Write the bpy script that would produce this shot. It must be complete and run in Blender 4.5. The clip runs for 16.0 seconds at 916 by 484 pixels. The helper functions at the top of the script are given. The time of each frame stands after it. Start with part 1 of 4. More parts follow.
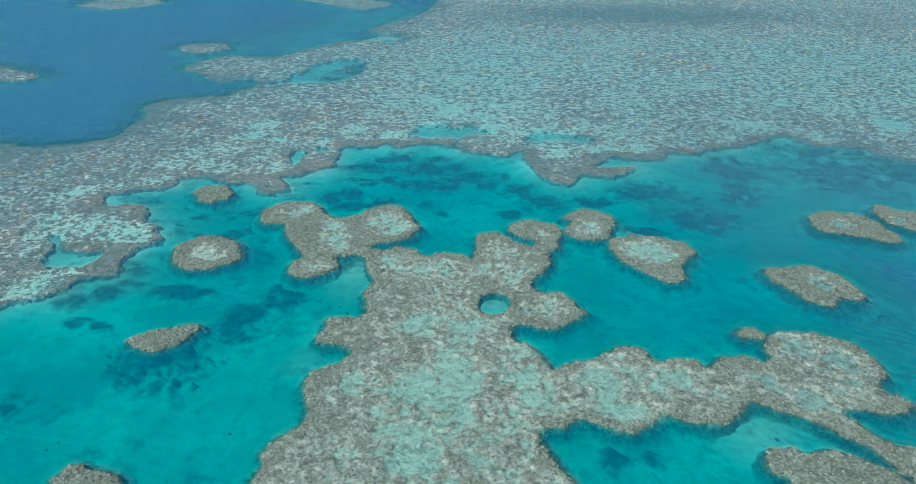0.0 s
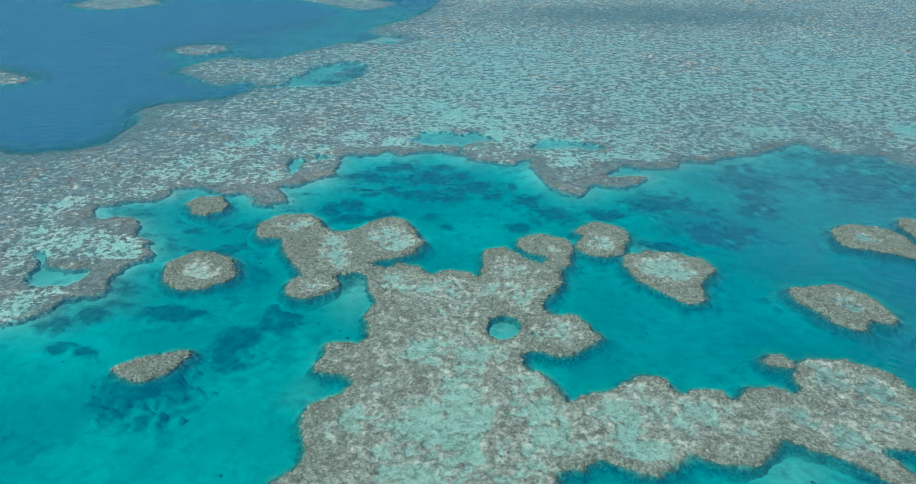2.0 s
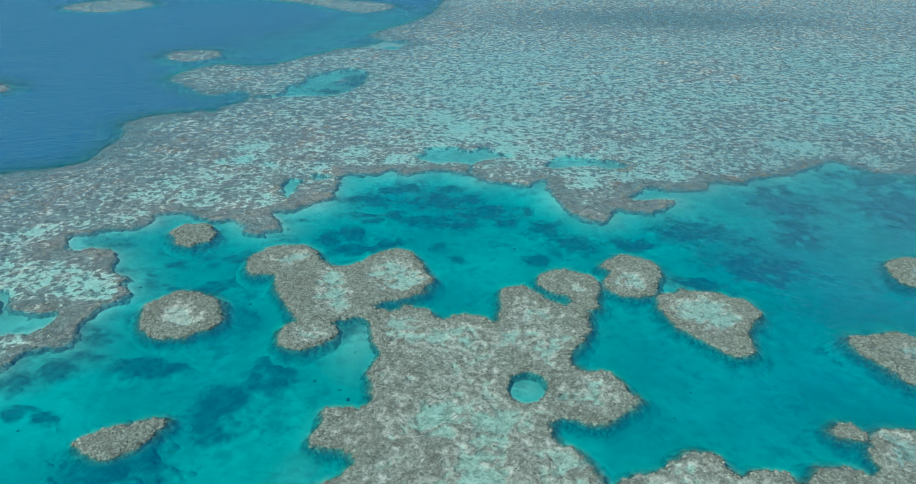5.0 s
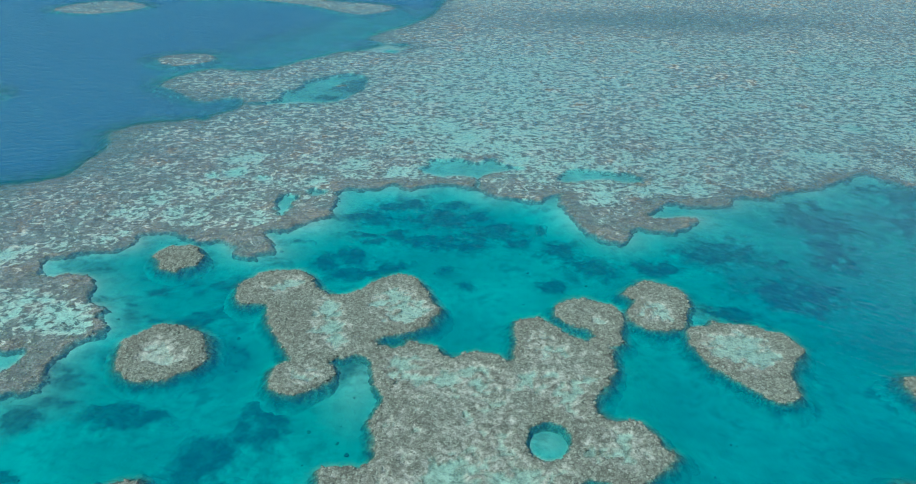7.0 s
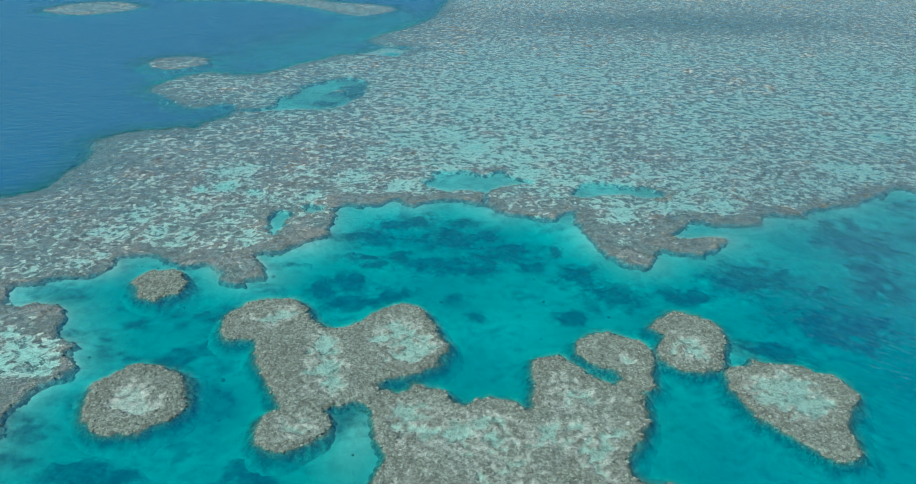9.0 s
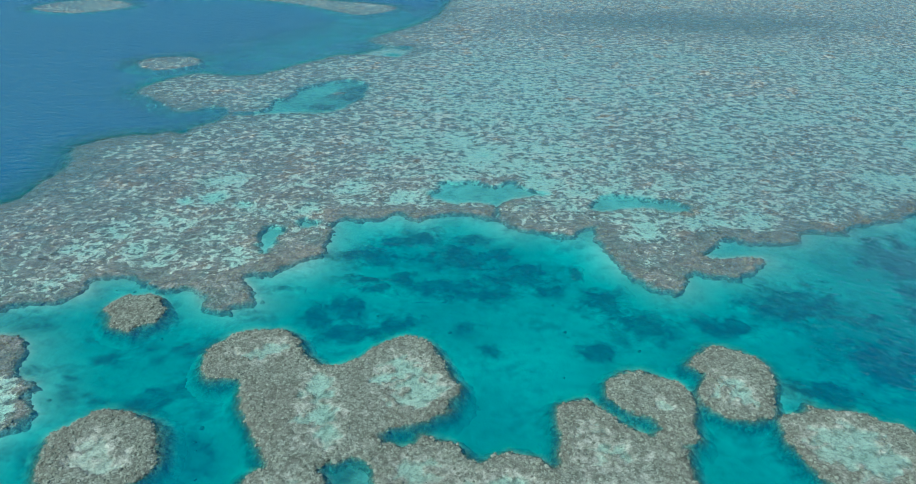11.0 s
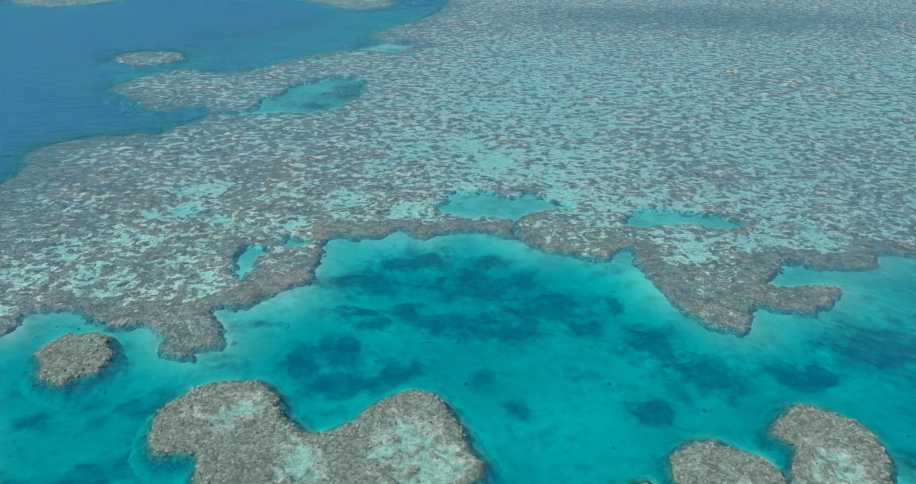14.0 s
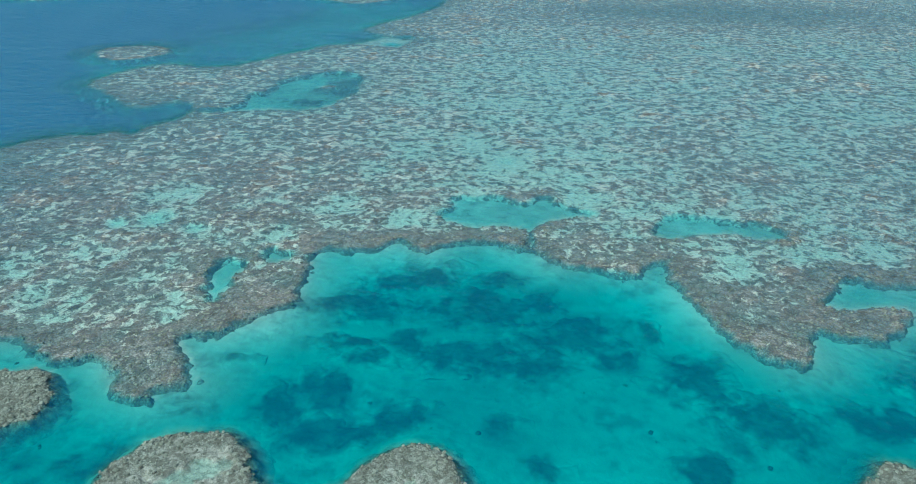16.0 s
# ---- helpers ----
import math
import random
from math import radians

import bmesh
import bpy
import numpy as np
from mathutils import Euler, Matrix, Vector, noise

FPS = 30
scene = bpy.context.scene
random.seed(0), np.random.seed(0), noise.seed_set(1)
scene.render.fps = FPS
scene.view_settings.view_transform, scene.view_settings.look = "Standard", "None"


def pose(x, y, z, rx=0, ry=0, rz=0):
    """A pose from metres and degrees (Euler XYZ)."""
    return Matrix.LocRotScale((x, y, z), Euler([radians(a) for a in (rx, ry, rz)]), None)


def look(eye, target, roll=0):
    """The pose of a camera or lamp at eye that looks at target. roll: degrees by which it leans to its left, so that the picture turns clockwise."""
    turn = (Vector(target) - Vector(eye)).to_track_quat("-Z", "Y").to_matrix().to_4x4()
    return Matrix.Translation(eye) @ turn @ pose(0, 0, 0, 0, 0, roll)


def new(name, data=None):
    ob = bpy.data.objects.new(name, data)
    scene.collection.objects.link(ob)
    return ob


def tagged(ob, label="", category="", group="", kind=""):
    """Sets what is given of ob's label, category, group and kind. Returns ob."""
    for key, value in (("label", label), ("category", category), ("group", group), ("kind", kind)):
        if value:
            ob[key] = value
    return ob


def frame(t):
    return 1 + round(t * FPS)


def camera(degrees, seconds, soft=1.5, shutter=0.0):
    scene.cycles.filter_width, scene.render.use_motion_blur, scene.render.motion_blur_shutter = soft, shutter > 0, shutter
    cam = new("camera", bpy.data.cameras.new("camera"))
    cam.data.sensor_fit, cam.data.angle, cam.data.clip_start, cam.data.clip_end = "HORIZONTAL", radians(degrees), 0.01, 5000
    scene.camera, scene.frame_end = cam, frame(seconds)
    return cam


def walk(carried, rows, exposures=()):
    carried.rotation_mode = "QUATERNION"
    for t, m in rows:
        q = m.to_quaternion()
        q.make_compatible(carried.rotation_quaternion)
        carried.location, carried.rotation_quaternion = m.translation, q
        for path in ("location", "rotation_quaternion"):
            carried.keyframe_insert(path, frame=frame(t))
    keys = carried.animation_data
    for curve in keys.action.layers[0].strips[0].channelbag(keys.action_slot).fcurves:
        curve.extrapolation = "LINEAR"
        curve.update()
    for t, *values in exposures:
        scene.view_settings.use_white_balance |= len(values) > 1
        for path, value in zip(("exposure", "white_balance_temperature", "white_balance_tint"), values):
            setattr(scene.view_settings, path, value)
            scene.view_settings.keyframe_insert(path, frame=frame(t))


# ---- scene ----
# A coral reef seen from a drone: metres, sea level at z = 0.
cam = camera(66.0, 16.0, soft=1.0)
PATH = [
    (0.0, (0.00, 0.00, 60.00), (-0.00, 89.55, 15.49), 0.25),
    (0.5, (-0.22, 1.64, 59.98), (-0.21, 91.16, 15.41), 0.29),
    (1.0, (-0.50, 3.40, 59.95), (-0.48, 92.89, 15.33), 0.29),
    (1.5, (-0.81, 5.37, 59.90), (-0.79, 94.85, 15.25), 0.28),
    (2.0, (-1.16, 7.51, 59.86), (-1.15, 96.98, 15.18), 0.28),
    (2.5, (-1.51, 9.82, 59.81), (-1.49, 99.27, 15.10), 0.29),
    (3.0, (-1.93, 12.24, 59.78), (-1.88, 101.68, 15.06), 0.30),
    (3.5, (-2.35, 14.77, 59.72), (-2.27, 104.21, 14.99), 0.32),
    (4.0, (-2.76, 17.40, 59.59), (-2.68, 106.85, 14.87), 0.32),
    (6.5, (-4.66, 31.29, 58.56), (-4.51, 120.75, 13.89), 0.32),
    (7.0, (-5.10, 34.15, 58.24), (-4.89, 123.63, 13.58), 0.34),
    (7.5, (-5.52, 37.08, 57.86), (-5.29, 126.56, 13.21), 0.36),
    (8.0, (-5.90, 40.01, 57.49), (-5.63, 129.50, 12.86), 0.37),
    (8.5, (-6.27, 42.99, 57.13), (-5.96, 132.49, 12.53), 0.39),
    (9.0, (-6.67, 45.99, 56.70), (-6.35, 135.51, 12.14), 0.41),
    (9.2, (-6.83, 47.20, 56.49), (-6.49, 136.72, 11.92), 0.42),
    (11.5, (-8.74, 61.33, 53.42), (-8.30, 150.91, 8.97), 0.61),
    (12.0, (-9.12, 64.47, 52.57), (-8.61, 154.06, 8.15), 0.64),
    (12.5, (-9.48, 67.61, 51.55), (-8.92, 157.21, 7.14), 0.67),
    (13.0, (-9.86, 70.77, 50.46), (-9.26, 160.40, 6.12), 0.72),
    (13.5, (-10.22, 73.96, 49.34), (-9.58, 163.62, 5.06), 0.76),
    (14.0, (-10.56, 77.20, 48.21), (-9.92, 166.87, 3.95), 0.78),
    (14.5, (-10.82, 80.46, 47.12), (-10.16, 170.16, 2.91), 0.81),
    (15.0, (-11.07, 83.75, 46.03), (-10.41, 173.45, 1.84), 0.81),
    (15.5, (-11.29, 87.08, 44.91), (-10.60, 176.79, 0.72), 0.82),
    (16.0, (-11.53, 90.40, 43.72), (-10.84, 180.09, -0.50), 0.79),
]
walk(cam, [(t, look(eye, target, roll)) for t, eye, target, roll in PATH], exposures=[(0.0, 0.08, 5750, -5.0), (16.0, 0.08, 5750, -5.0)])

# ---- light: a high sun from the west and a clear sky ----
SUN_AZ, SUN_EL = radians(-128), radians(56)
world = bpy.data.worlds.new("sky")
scene.world = world
world.use_nodes = True
wn = world.node_tree
sky = wn.nodes.new("ShaderNodeTexSky")
sky.sky_type, sky.sun_disc = "NISHITA", False
sky.sun_elevation, sky.sun_rotation = SUN_EL, SUN_AZ + 2 * math.pi
sky.air_density, sky.dust_density, sky.ozone_density = 1.0, 0.1, 4.0
wn.links.new(sky.outputs[0], wn.nodes["Background"].inputs[0])
wn.nodes["Background"].inputs[1].default_value = 0.095
sun = new("sun", bpy.data.lights.new("sun", "SUN"))
sun.data.energy, sun.data.angle, sun.data.color = 3.2, radians(0.6), (1.0, 0.96, 0.9)
sun_way = Vector((math.sin(SUN_AZ) * math.cos(SUN_EL), math.cos(SUN_AZ) * math.cos(SUN_EL), math.sin(SUN_EL)))
sun.matrix_world = look(sun_way * 300, (0, 0, 0))


# ---- material helpers ----
def material(name):
    m = bpy.data.materials.new(name)
    m.use_nodes = True
    m.node_tree.nodes.clear()
    return m, m.node_tree


def node(tree, kind, values=(), **fields):
    n = tree.nodes.new("ShaderNode" + kind)
    for key, value in fields.items():
        setattr(n, key, value)
    for key, value in dict(values).items():
        if isinstance(value, bpy.types.NodeSocket):
            tree.links.new(value, n.inputs[key])
        else:
            n.inputs[key].default_value = value
    return n


def texture(tree, coords, scale, detail=3.0, rough=0.55, distort=0.0):
    return node(tree, "TexNoise", {"Vector": coords, "Scale": scale, "Detail": detail, "Roughness": rough, "Distortion": distort}).outputs["Fac"]


def calc(tree, operation, a, b=0.0, c=0.0):
    n = tree.nodes.new("ShaderNodeMath")
    n.operation = operation
    for i, value in enumerate((a, b, c)):
        if isinstance(value, bpy.types.NodeSocket):
            tree.links.new(value, n.inputs[i])
        else:
            n.inputs[i].default_value = value
    return n.outputs[0]


def ramp(tree, value, low, high):
    return node(tree, "MapRange", {"Value": value, "From Min": low, "From Max": high}, interpolation_type="SMOOTHSTEP").outputs[0]


def blend(tree, fac, a, b, mode="MIX"):
    n = tree.nodes.new("ShaderNodeMix")
    n.data_type, n.blend_type = "RGBA", mode
    for i, value in ((0, fac), (6, a), (7, b)):
        if isinstance(value, bpy.types.NodeSocket):
            tree.links.new(value, n.inputs[i])
        elif i == 0:
            n.inputs[i].default_value = value
        else:
            n.inputs[i].default_value = (*value, 1)
    return n.outputs[2]


def place(tree):
    return node(tree, "NewGeometry").outputs["Position"]


def stretch(tree, coords, x, y, turn):
    turned = node(tree, "VectorRotate", {"Vector": coords, "Angle": radians(-turn)}, rotation_type="Z_AXIS").outputs[0]
    return node(tree, "Mapping", {"Vector": turned, "Scale": (x, y, 1.0)}).outputs[0]


def attribute(tree, name):
    return node(tree, "Attribute", attribute_name=name).outputs["Fac"]


def finish(tree, colour, rough, height=None, strength=0.5, distance=0.2, specular=0.2):
    b = node(tree, "BsdfPrincipled", {"Base Color": colour, "Roughness": rough, "Specular IOR Level": specular})
    if height is not None:
        bump = node(tree, "Bump", {"Height": height, "Strength": strength, "Distance": distance})
        tree.links.new(bump.outputs[0], b.inputs["Normal"])
    out = node(tree, "OutputMaterial")
    tree.links.new(b.outputs[0], out.inputs[0])


def sand_tone(tree, pos, white=0.0):
    return blend(tree, texture(tree, pos, 0.9, 4), (0.43 + white, 0.455 + white, 0.36 + 0.9 * white), (0.61 + white, 0.625 + white, 0.5 + 0.9 * white))


def mingle(tree, fac, a, b):
    """The value a, going over into b."""
    return calc(tree, "ADD", calc(tree, "MULTIPLY", a, calc(tree, "SUBTRACT", 1.0, fac)), calc(tree, "MULTIPLY", b, fac))


def coral_material(name, dark, mid, pale, cell=1.6, grit=1.3, far_grit=0.0, swing=1.6, soft=0.15, warm=(0.2, 0.17, 0.125), white=0.0):
    """Coral crust in brown greys, with pale sand where the sand field of the mesh passes one half."""
    m, tree = material(name)
    pos = place(tree)
    cells = node(tree, "TexVoronoi", {"Vector": pos, "Scale": cell, "Randomness": 1.0})
    fine = node(tree, "TexVoronoi", {"Vector": pos, "Scale": cell * 2.7, "Randomness": 1.0})
    big = texture(tree, pos, 0.11, 4, 0.6)
    grain = texture(tree, pos, 5.0, 4, 0.7)
    tone = node(tree, "SeparateColor", {"Color": cells.outputs["Color"]}).outputs[0]
    colour = blend(tree, ramp(tree, tone, 0.1, 0.95), dark, mid)
    colour = blend(tree, ramp(tree, calc(tree, "ADD", grain, calc(tree, "MULTIPLY", tone, 0.25)), 0.58, 0.86), colour, pale)
    colour = blend(tree, ramp(tree, big, 0.35, 0.7), colour, blend(tree, 0.5, colour, warm))
    blotch = ramp(tree, texture(tree, pos, 0.42, 5, 0.65, 0.4), 0.5, 0.68)
    colour = blend(tree, calc(tree, "MULTIPLY", blotch, 0.65), colour, (0.115, 0.117, 0.088))
    # Shade between the fine lumps, put into the crust's colour.
    gap_shade = ramp(tree, fine.outputs["Distance"], 0.3, 0.75)
    colour = blend(tree, calc(tree, "MULTIPLY", gap_shade, 0.5), colour, (0.09, 0.088, 0.07))
    field = attribute(tree, "sand")
    blots = texture(tree, pos, grit, 8, 0.68, 0.5)
    if far_grit:
        north = ramp(tree, node(tree, "SeparateXYZ", {"Vector": pos}).outputs[1], 170, 260)
        net = calc(tree, "MULTIPLY_ADD", texture(tree, pos, far_grit, 8, 0.66, 0.5), 2.1, -0.55)
        blots = mingle(tree, north, blots, net)
    jag = calc(tree, "ADD", field, calc(tree, "MULTIPLY", calc(tree, "SUBTRACT", blots, 0.5), swing))
    sandy = ramp(tree, jag, 0.5 - soft, 0.5 + soft)
    speck = ramp(tree, texture(tree, pos, 2.6, 6, 0.72, 0.4), 0.44, 0.64)
    sandy = calc(tree, "MULTIPLY", sandy, calc(tree, "SUBTRACT", 1.0, calc(tree, "MULTIPLY", speck, 0.55)))
    colour = blend(tree, sandy, colour, sand_tone(tree, pos, white))
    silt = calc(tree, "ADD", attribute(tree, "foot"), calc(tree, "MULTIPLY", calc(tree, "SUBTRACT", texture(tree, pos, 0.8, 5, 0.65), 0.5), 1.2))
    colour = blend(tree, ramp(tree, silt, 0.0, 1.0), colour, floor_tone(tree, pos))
    height = calc(tree, "ADD", calc(tree, "MULTIPLY", texture(tree, pos, 2.3, 5, 0.7, 0.6), 0.8), calc(tree, "ADD", calc(tree, "MULTIPLY", fine.outputs["Distance"], -0.2), calc(tree, "MULTIPLY", grain, 0.5)))
    height = calc(tree, "MULTIPLY", height, calc(tree, "SUBTRACT", 1.05, sandy))
    finish(tree, colour, 0.85, height, 0.7, 0.3)
    return m


def head_material(name, source):
    """Lumps of coral, each of its own tone."""
    m, tree = material(name)
    pos = place(tree)
    if source == "object":
        own = node(tree, "ObjectInfo").outputs["Random"]
    else:
        own = node(tree, "NewGeometry").outputs["Random Per Island"]
    colour = blend(tree, own, (0.14, 0.158, 0.116), (0.4, 0.445, 0.345))
    grain = texture(tree, pos, 7.0, 4, 0.7)
    colour = blend(tree, ramp(tree, grain, 0.5, 0.75), colour, (0.4, 0.44, 0.34))
    colour = blend(tree, ramp(tree, texture(tree, pos, 2.6, 3), 0.52, 0.75), colour, (0.16, 0.15, 0.115))
    blotch = ramp(tree, texture(tree, pos, 0.5, 5, 0.65, 0.4), 0.5, 0.68)
    colour = blend(tree, calc(tree, "MULTIPLY", blotch, 0.45), colour, (0.13, 0.145, 0.1))
    colour = blend(tree, calc(tree, "MULTIPLY", ramp(tree, texture(tree, pos, 0.23, 4), 0.45, 0.7), 0.5), colour, (0.3, 0.33, 0.24))
    finish(tree, colour, 0.85, grain, 0.7, 0.12)
    return m


def drift_material():
    m, tree = material("coral_sand_drift")
    pos = place(tree)
    colour = blend(tree, calc(tree, "MULTIPLY", ramp(tree, texture(tree, pos, 1.8, 6, 0.72, 0.5), 0.44, 0.62), 0.85), sand_tone(tree, pos), (0.3, 0.3, 0.25))
    finish(tree, colour, 0.9, texture(tree, pos, 4.0, 4), 0.4, 0.1)
    return m


def floor_tone(tree, pos):
    colour = blend(tree, ramp(tree, texture(tree, pos, 0.07, 5, 0.62, 0.15), 0.35, 0.65), (0.5, 0.5, 0.42), (0.72, 0.71, 0.62))
    colour = blend(tree, calc(tree, "MULTIPLY", ramp(tree, texture(tree, pos, 0.45, 5, 0.65, 0.2), 0.48, 0.72), 0.4), colour, (0.28, 0.29, 0.24))
    drift = ramp(tree, texture(tree, pos, 0.14, 6, 0.68, 0.15), 0.5, 0.7)
    return blend(tree, calc(tree, "MULTIPLY", drift, 0.56), colour, (0.17, 0.18, 0.15))


def seabed_material(name, lumps, weed_dark, weed_pale):
    """Pale coral sand with soft drifts and scattered dark rubble."""
    m, tree = material(name)
    pos = place(tree)
    colour = floor_tone(tree, pos)
    rubble = calc(tree, "ADD", attribute(tree, "rubble"), calc(tree, "MULTIPLY", calc(tree, "SUBTRACT", texture(tree, pos, 0.35, 5, 0.65, 0.5), 0.5), 1.3))
    weed = blend(tree, ramp(tree, texture(tree, pos, 0.5, 6, 0.65), 0.38, 0.65), weed_dark, weed_pale)
    colour = blend(tree, ramp(tree, rubble, 0.2, 0.85), colour, weed)
    finish(tree, colour, 0.9, texture(tree, pos, 1.4, 4), lumps, 0.3)
    return m


def water_material():
    """Sea water: the column under each point of the surface takes out red first and adds its own blue; wavelets mirror the sky."""
    m, tree = material("sea_water")
    pos = place(tree)
    depth = attribute(tree, "depth")
    clear = [calc(tree, "EXPONENT", calc(tree, "MULTIPLY", depth, -k)) for k in (1.08, 0.245, 0.3)]
    tint = node(tree, "CombineColor", {0: clear[0], 1: clear[1], 2: clear[2]}).outputs[0]
    veil = calc(tree, "SUBTRACT", 1.0, calc(tree, "EXPONENT", calc(tree, "MULTIPLY", depth, -0.3)))
    scatter = blend(tree, veil, (0.0, 0.0, 0.0), (0.014, 0.128, 0.265))
    apart = node(tree, "VectorMath", {0: pos, 1: (-25.0, 115.0, 0.0)}, operation="DISTANCE").outputs["Value"]
    x = node(tree, "SeparateXYZ", {"Vector": pos}).outputs[0]
    west, east = ramp(tree, x, -50, -100), ramp(tree, x, -20, 70)
    calm = calc(tree, "MULTIPLY", texture(tree, stretch(tree, pos, 0.24, 0.95, -16), 1.0, 5, 0.62, 0.4), calc(tree, "SUBTRACT", 1.0, east))
    slanting = calc(tree, "MULTIPLY", texture(tree, stretch(tree, pos, 0.42, 1.15, -38), 1.0, 5, 0.62, 0.4), calc(tree, "MULTIPLY", east, 1.0))
    swell = calc(tree, "MULTIPLY", texture(tree, stretch(tree, pos, 0.1, 0.6, 16), 1.0, 5, 0.62, 0.4), west)
    trains = calc(tree, "ADD", swell, calc(tree, "ADD", calm, slanting))
    chop = texture(tree, stretch(tree, pos, 0.45, 1.5, -32), 1.0, 4, 0.6)
    wind = calc(tree, "ADD", calc(tree, "MULTIPLY", texture(tree, pos, 0.025, 3), 0.6), calc(tree, "MULTIPLY", ramp(tree, apart, 35, 150), 1.7))
    gusts = calc(tree, "MULTIPLY", texture(tree, stretch(tree, pos, 0.08, 0.3, -24), 1.0, 4, 0.6, 0.5), calc(tree, "MULTIPLY", ramp(tree, apart, 90, 300), 8.0))
    height = calc(tree, "MULTIPLY", calc(tree, "ADD", trains, calc(tree, "MULTIPLY", chop, 0.4)), calc(tree, "ADD", 0.2, wind))
    height = calc(tree, "ADD", height, gusts)
    bump = node(tree, "Bump", {"Height": height, "Strength": 0.55, "Distance": 0.45}).outputs[0]
    through_part = node(tree, "BsdfTransparent", {"Color": tint})
    veil_part = node(tree, "BsdfDiffuse", {"Color": scatter, "Normal": bump})
    body = node(tree, "AddShader", {0: through_part.outputs[0], 1: veil_part.outputs[0]})
    gloss = node(tree, "BsdfGlossy", {"Color": (0.5, 0.8, 1.0, 1), "Roughness": 0.16, "Normal": bump})
    fresnel = node(tree, "Fresnel", {"IOR": 1.43, "Normal": bump})
    mix = node(tree, "MixShader", {0: fresnel.outputs[0], 1: body.outputs[0], 2: gloss.outputs[0]})
    out = node(tree, "OutputMaterial")
    tree.links.new(mix.outputs[0], out.inputs[0])
    return m


CORAL = coral_material("coral_crust", (0.175, 0.202, 0.15), (0.335, 0.385, 0.297), (0.46, 0.52, 0.41), cell=3.2, grit=0.9, swing=1.9, soft=0.34, warm=(0.225, 0.212, 0.157), white=0.11)
FLAT = coral_material("reef_flat_crust", (0.215, 0.232, 0.202), (0.355, 0.375, 0.328), (0.54, 0.55, 0.485), cell=1.5, grit=0.8, far_grit=0.5, swing=2.7, soft=0.12, warm=(0.32, 0.3, 0.248), white=0.29)
DEEP = seabed_material("drowned_coral", 0.7, (0.17, 0.175, 0.145), (0.29, 0.295, 0.25))
DRIFT = drift_material()
HEAD = head_material("coral_head_single", "object")
HEADS = head_material("coral_head_many", "island")
SAND = seabed_material("lagoon_sand", 0.4, (0.17, 0.175, 0.15), (0.36, 0.365, 0.31))
WATER = water_material()


# ---- noise and plan arithmetic ----
def lattice(ix, iy, seed):
    h = (ix.astype(np.int64) * 374761393 + iy.astype(np.int64) * 668265263 + seed * 144269504) & 0xFFFFFFFF
    h = ((h ^ (h >> 13)) * 1274126177) & 0xFFFFFFFF
    return ((h ^ (h >> 16)) & 0xFFFFFF) / float(0xFFFFFF)


def soft_noise(x, y, seed=0):
    """Smooth noise from -1 to 1 with a wavelength of about 2."""
    ix, iy = np.floor(x), np.floor(y)
    fx, fy = x - ix, y - iy
    fx, fy = fx * fx * (3 - 2 * fx), fy * fy * (3 - 2 * fy)
    a, b = lattice(ix, iy, seed), lattice(ix + 1, iy, seed)
    c, d = lattice(ix, iy + 1, seed), lattice(ix + 1, iy + 1, seed)
    return 2 * ((a + (b - a) * fx) * (1 - fy) + (c + (d - c) * fx) * fy) - 1


def layered(x, y, seed=0, layers=4):
    return sum(soft_noise(x * 2 ** i + 17 * i, y * 2 ** i - 9 * i, seed + i) / 2 ** i for i in range(layers)) / 1.6


def blotches(x, y, size, seed):
    """Ragged blots about size metres across, of unit spread round 0."""
    u, v = (0.84 * x + 0.54 * y) / size, (0.84 * y - 0.54 * x) / size
    wu = u + 0.9 * layered(u / 1.3, v / 1.3, seed + 11, 2)
    wv = v + 0.9 * layered(u / 1.3 + 7, v / 1.3, seed + 13, 2)
    return layered(1.25 * wu, 1.25 * wv, seed, 4) / 0.32


def mottle(x, y, size, seed):
    """Blots, and a net of lines between them."""
    return 0.7 * blotches(x, y, size, seed) + 0.6 * (0.75 - np.abs(blotches(x, y, 1.4 * size, seed + 40)))


def knobs(x, y, seed=0):
    """Rounded lumps: 1 on top of a lump, 0 in the gaps."""
    best = np.full(np.shape(x), 9.0)
    ix, iy = np.floor(x), np.floor(y)
    for i in (-1, 0, 1):
        for j in (-1, 0, 1):
            cx, cy = ix + i + lattice(ix + i, iy + j, seed), iy + j + lattice(ix + i, iy + j, seed + 5)
            best = np.minimum(best, (x - cx) ** 2 + (y - cy) ** 2)
    return np.clip(1 - best / 0.75, 0, 1)


def step(value, low, high):
    u = np.clip((value - low) / (high - low), 0, 1)
    return u * u * (3 - 2 * u)


def bell(x, y, cx, cy, rx, ry):
    return np.exp(-((x - cx) / rx) ** 2 - ((y - cy) / ry) ** 2)


def rounded(outline, pieces=4):
    """A smooth closed line through the corners of an outline."""
    p = np.array(outline, float)
    a, b, c, d = np.roll(p, 1, 0), p, np.roll(p, -1, 0), np.roll(p, -2, 0)
    made = []
    for u in np.arange(pieces) / pieces:
        made.append(0.5 * (2 * b + (c - a) * u + (2 * a - 5 * b + 4 * c - d) * u * u + (3 * b - a - 3 * c + d) * u ** 3))
    return np.stack(made, 1).reshape(-1, 2)


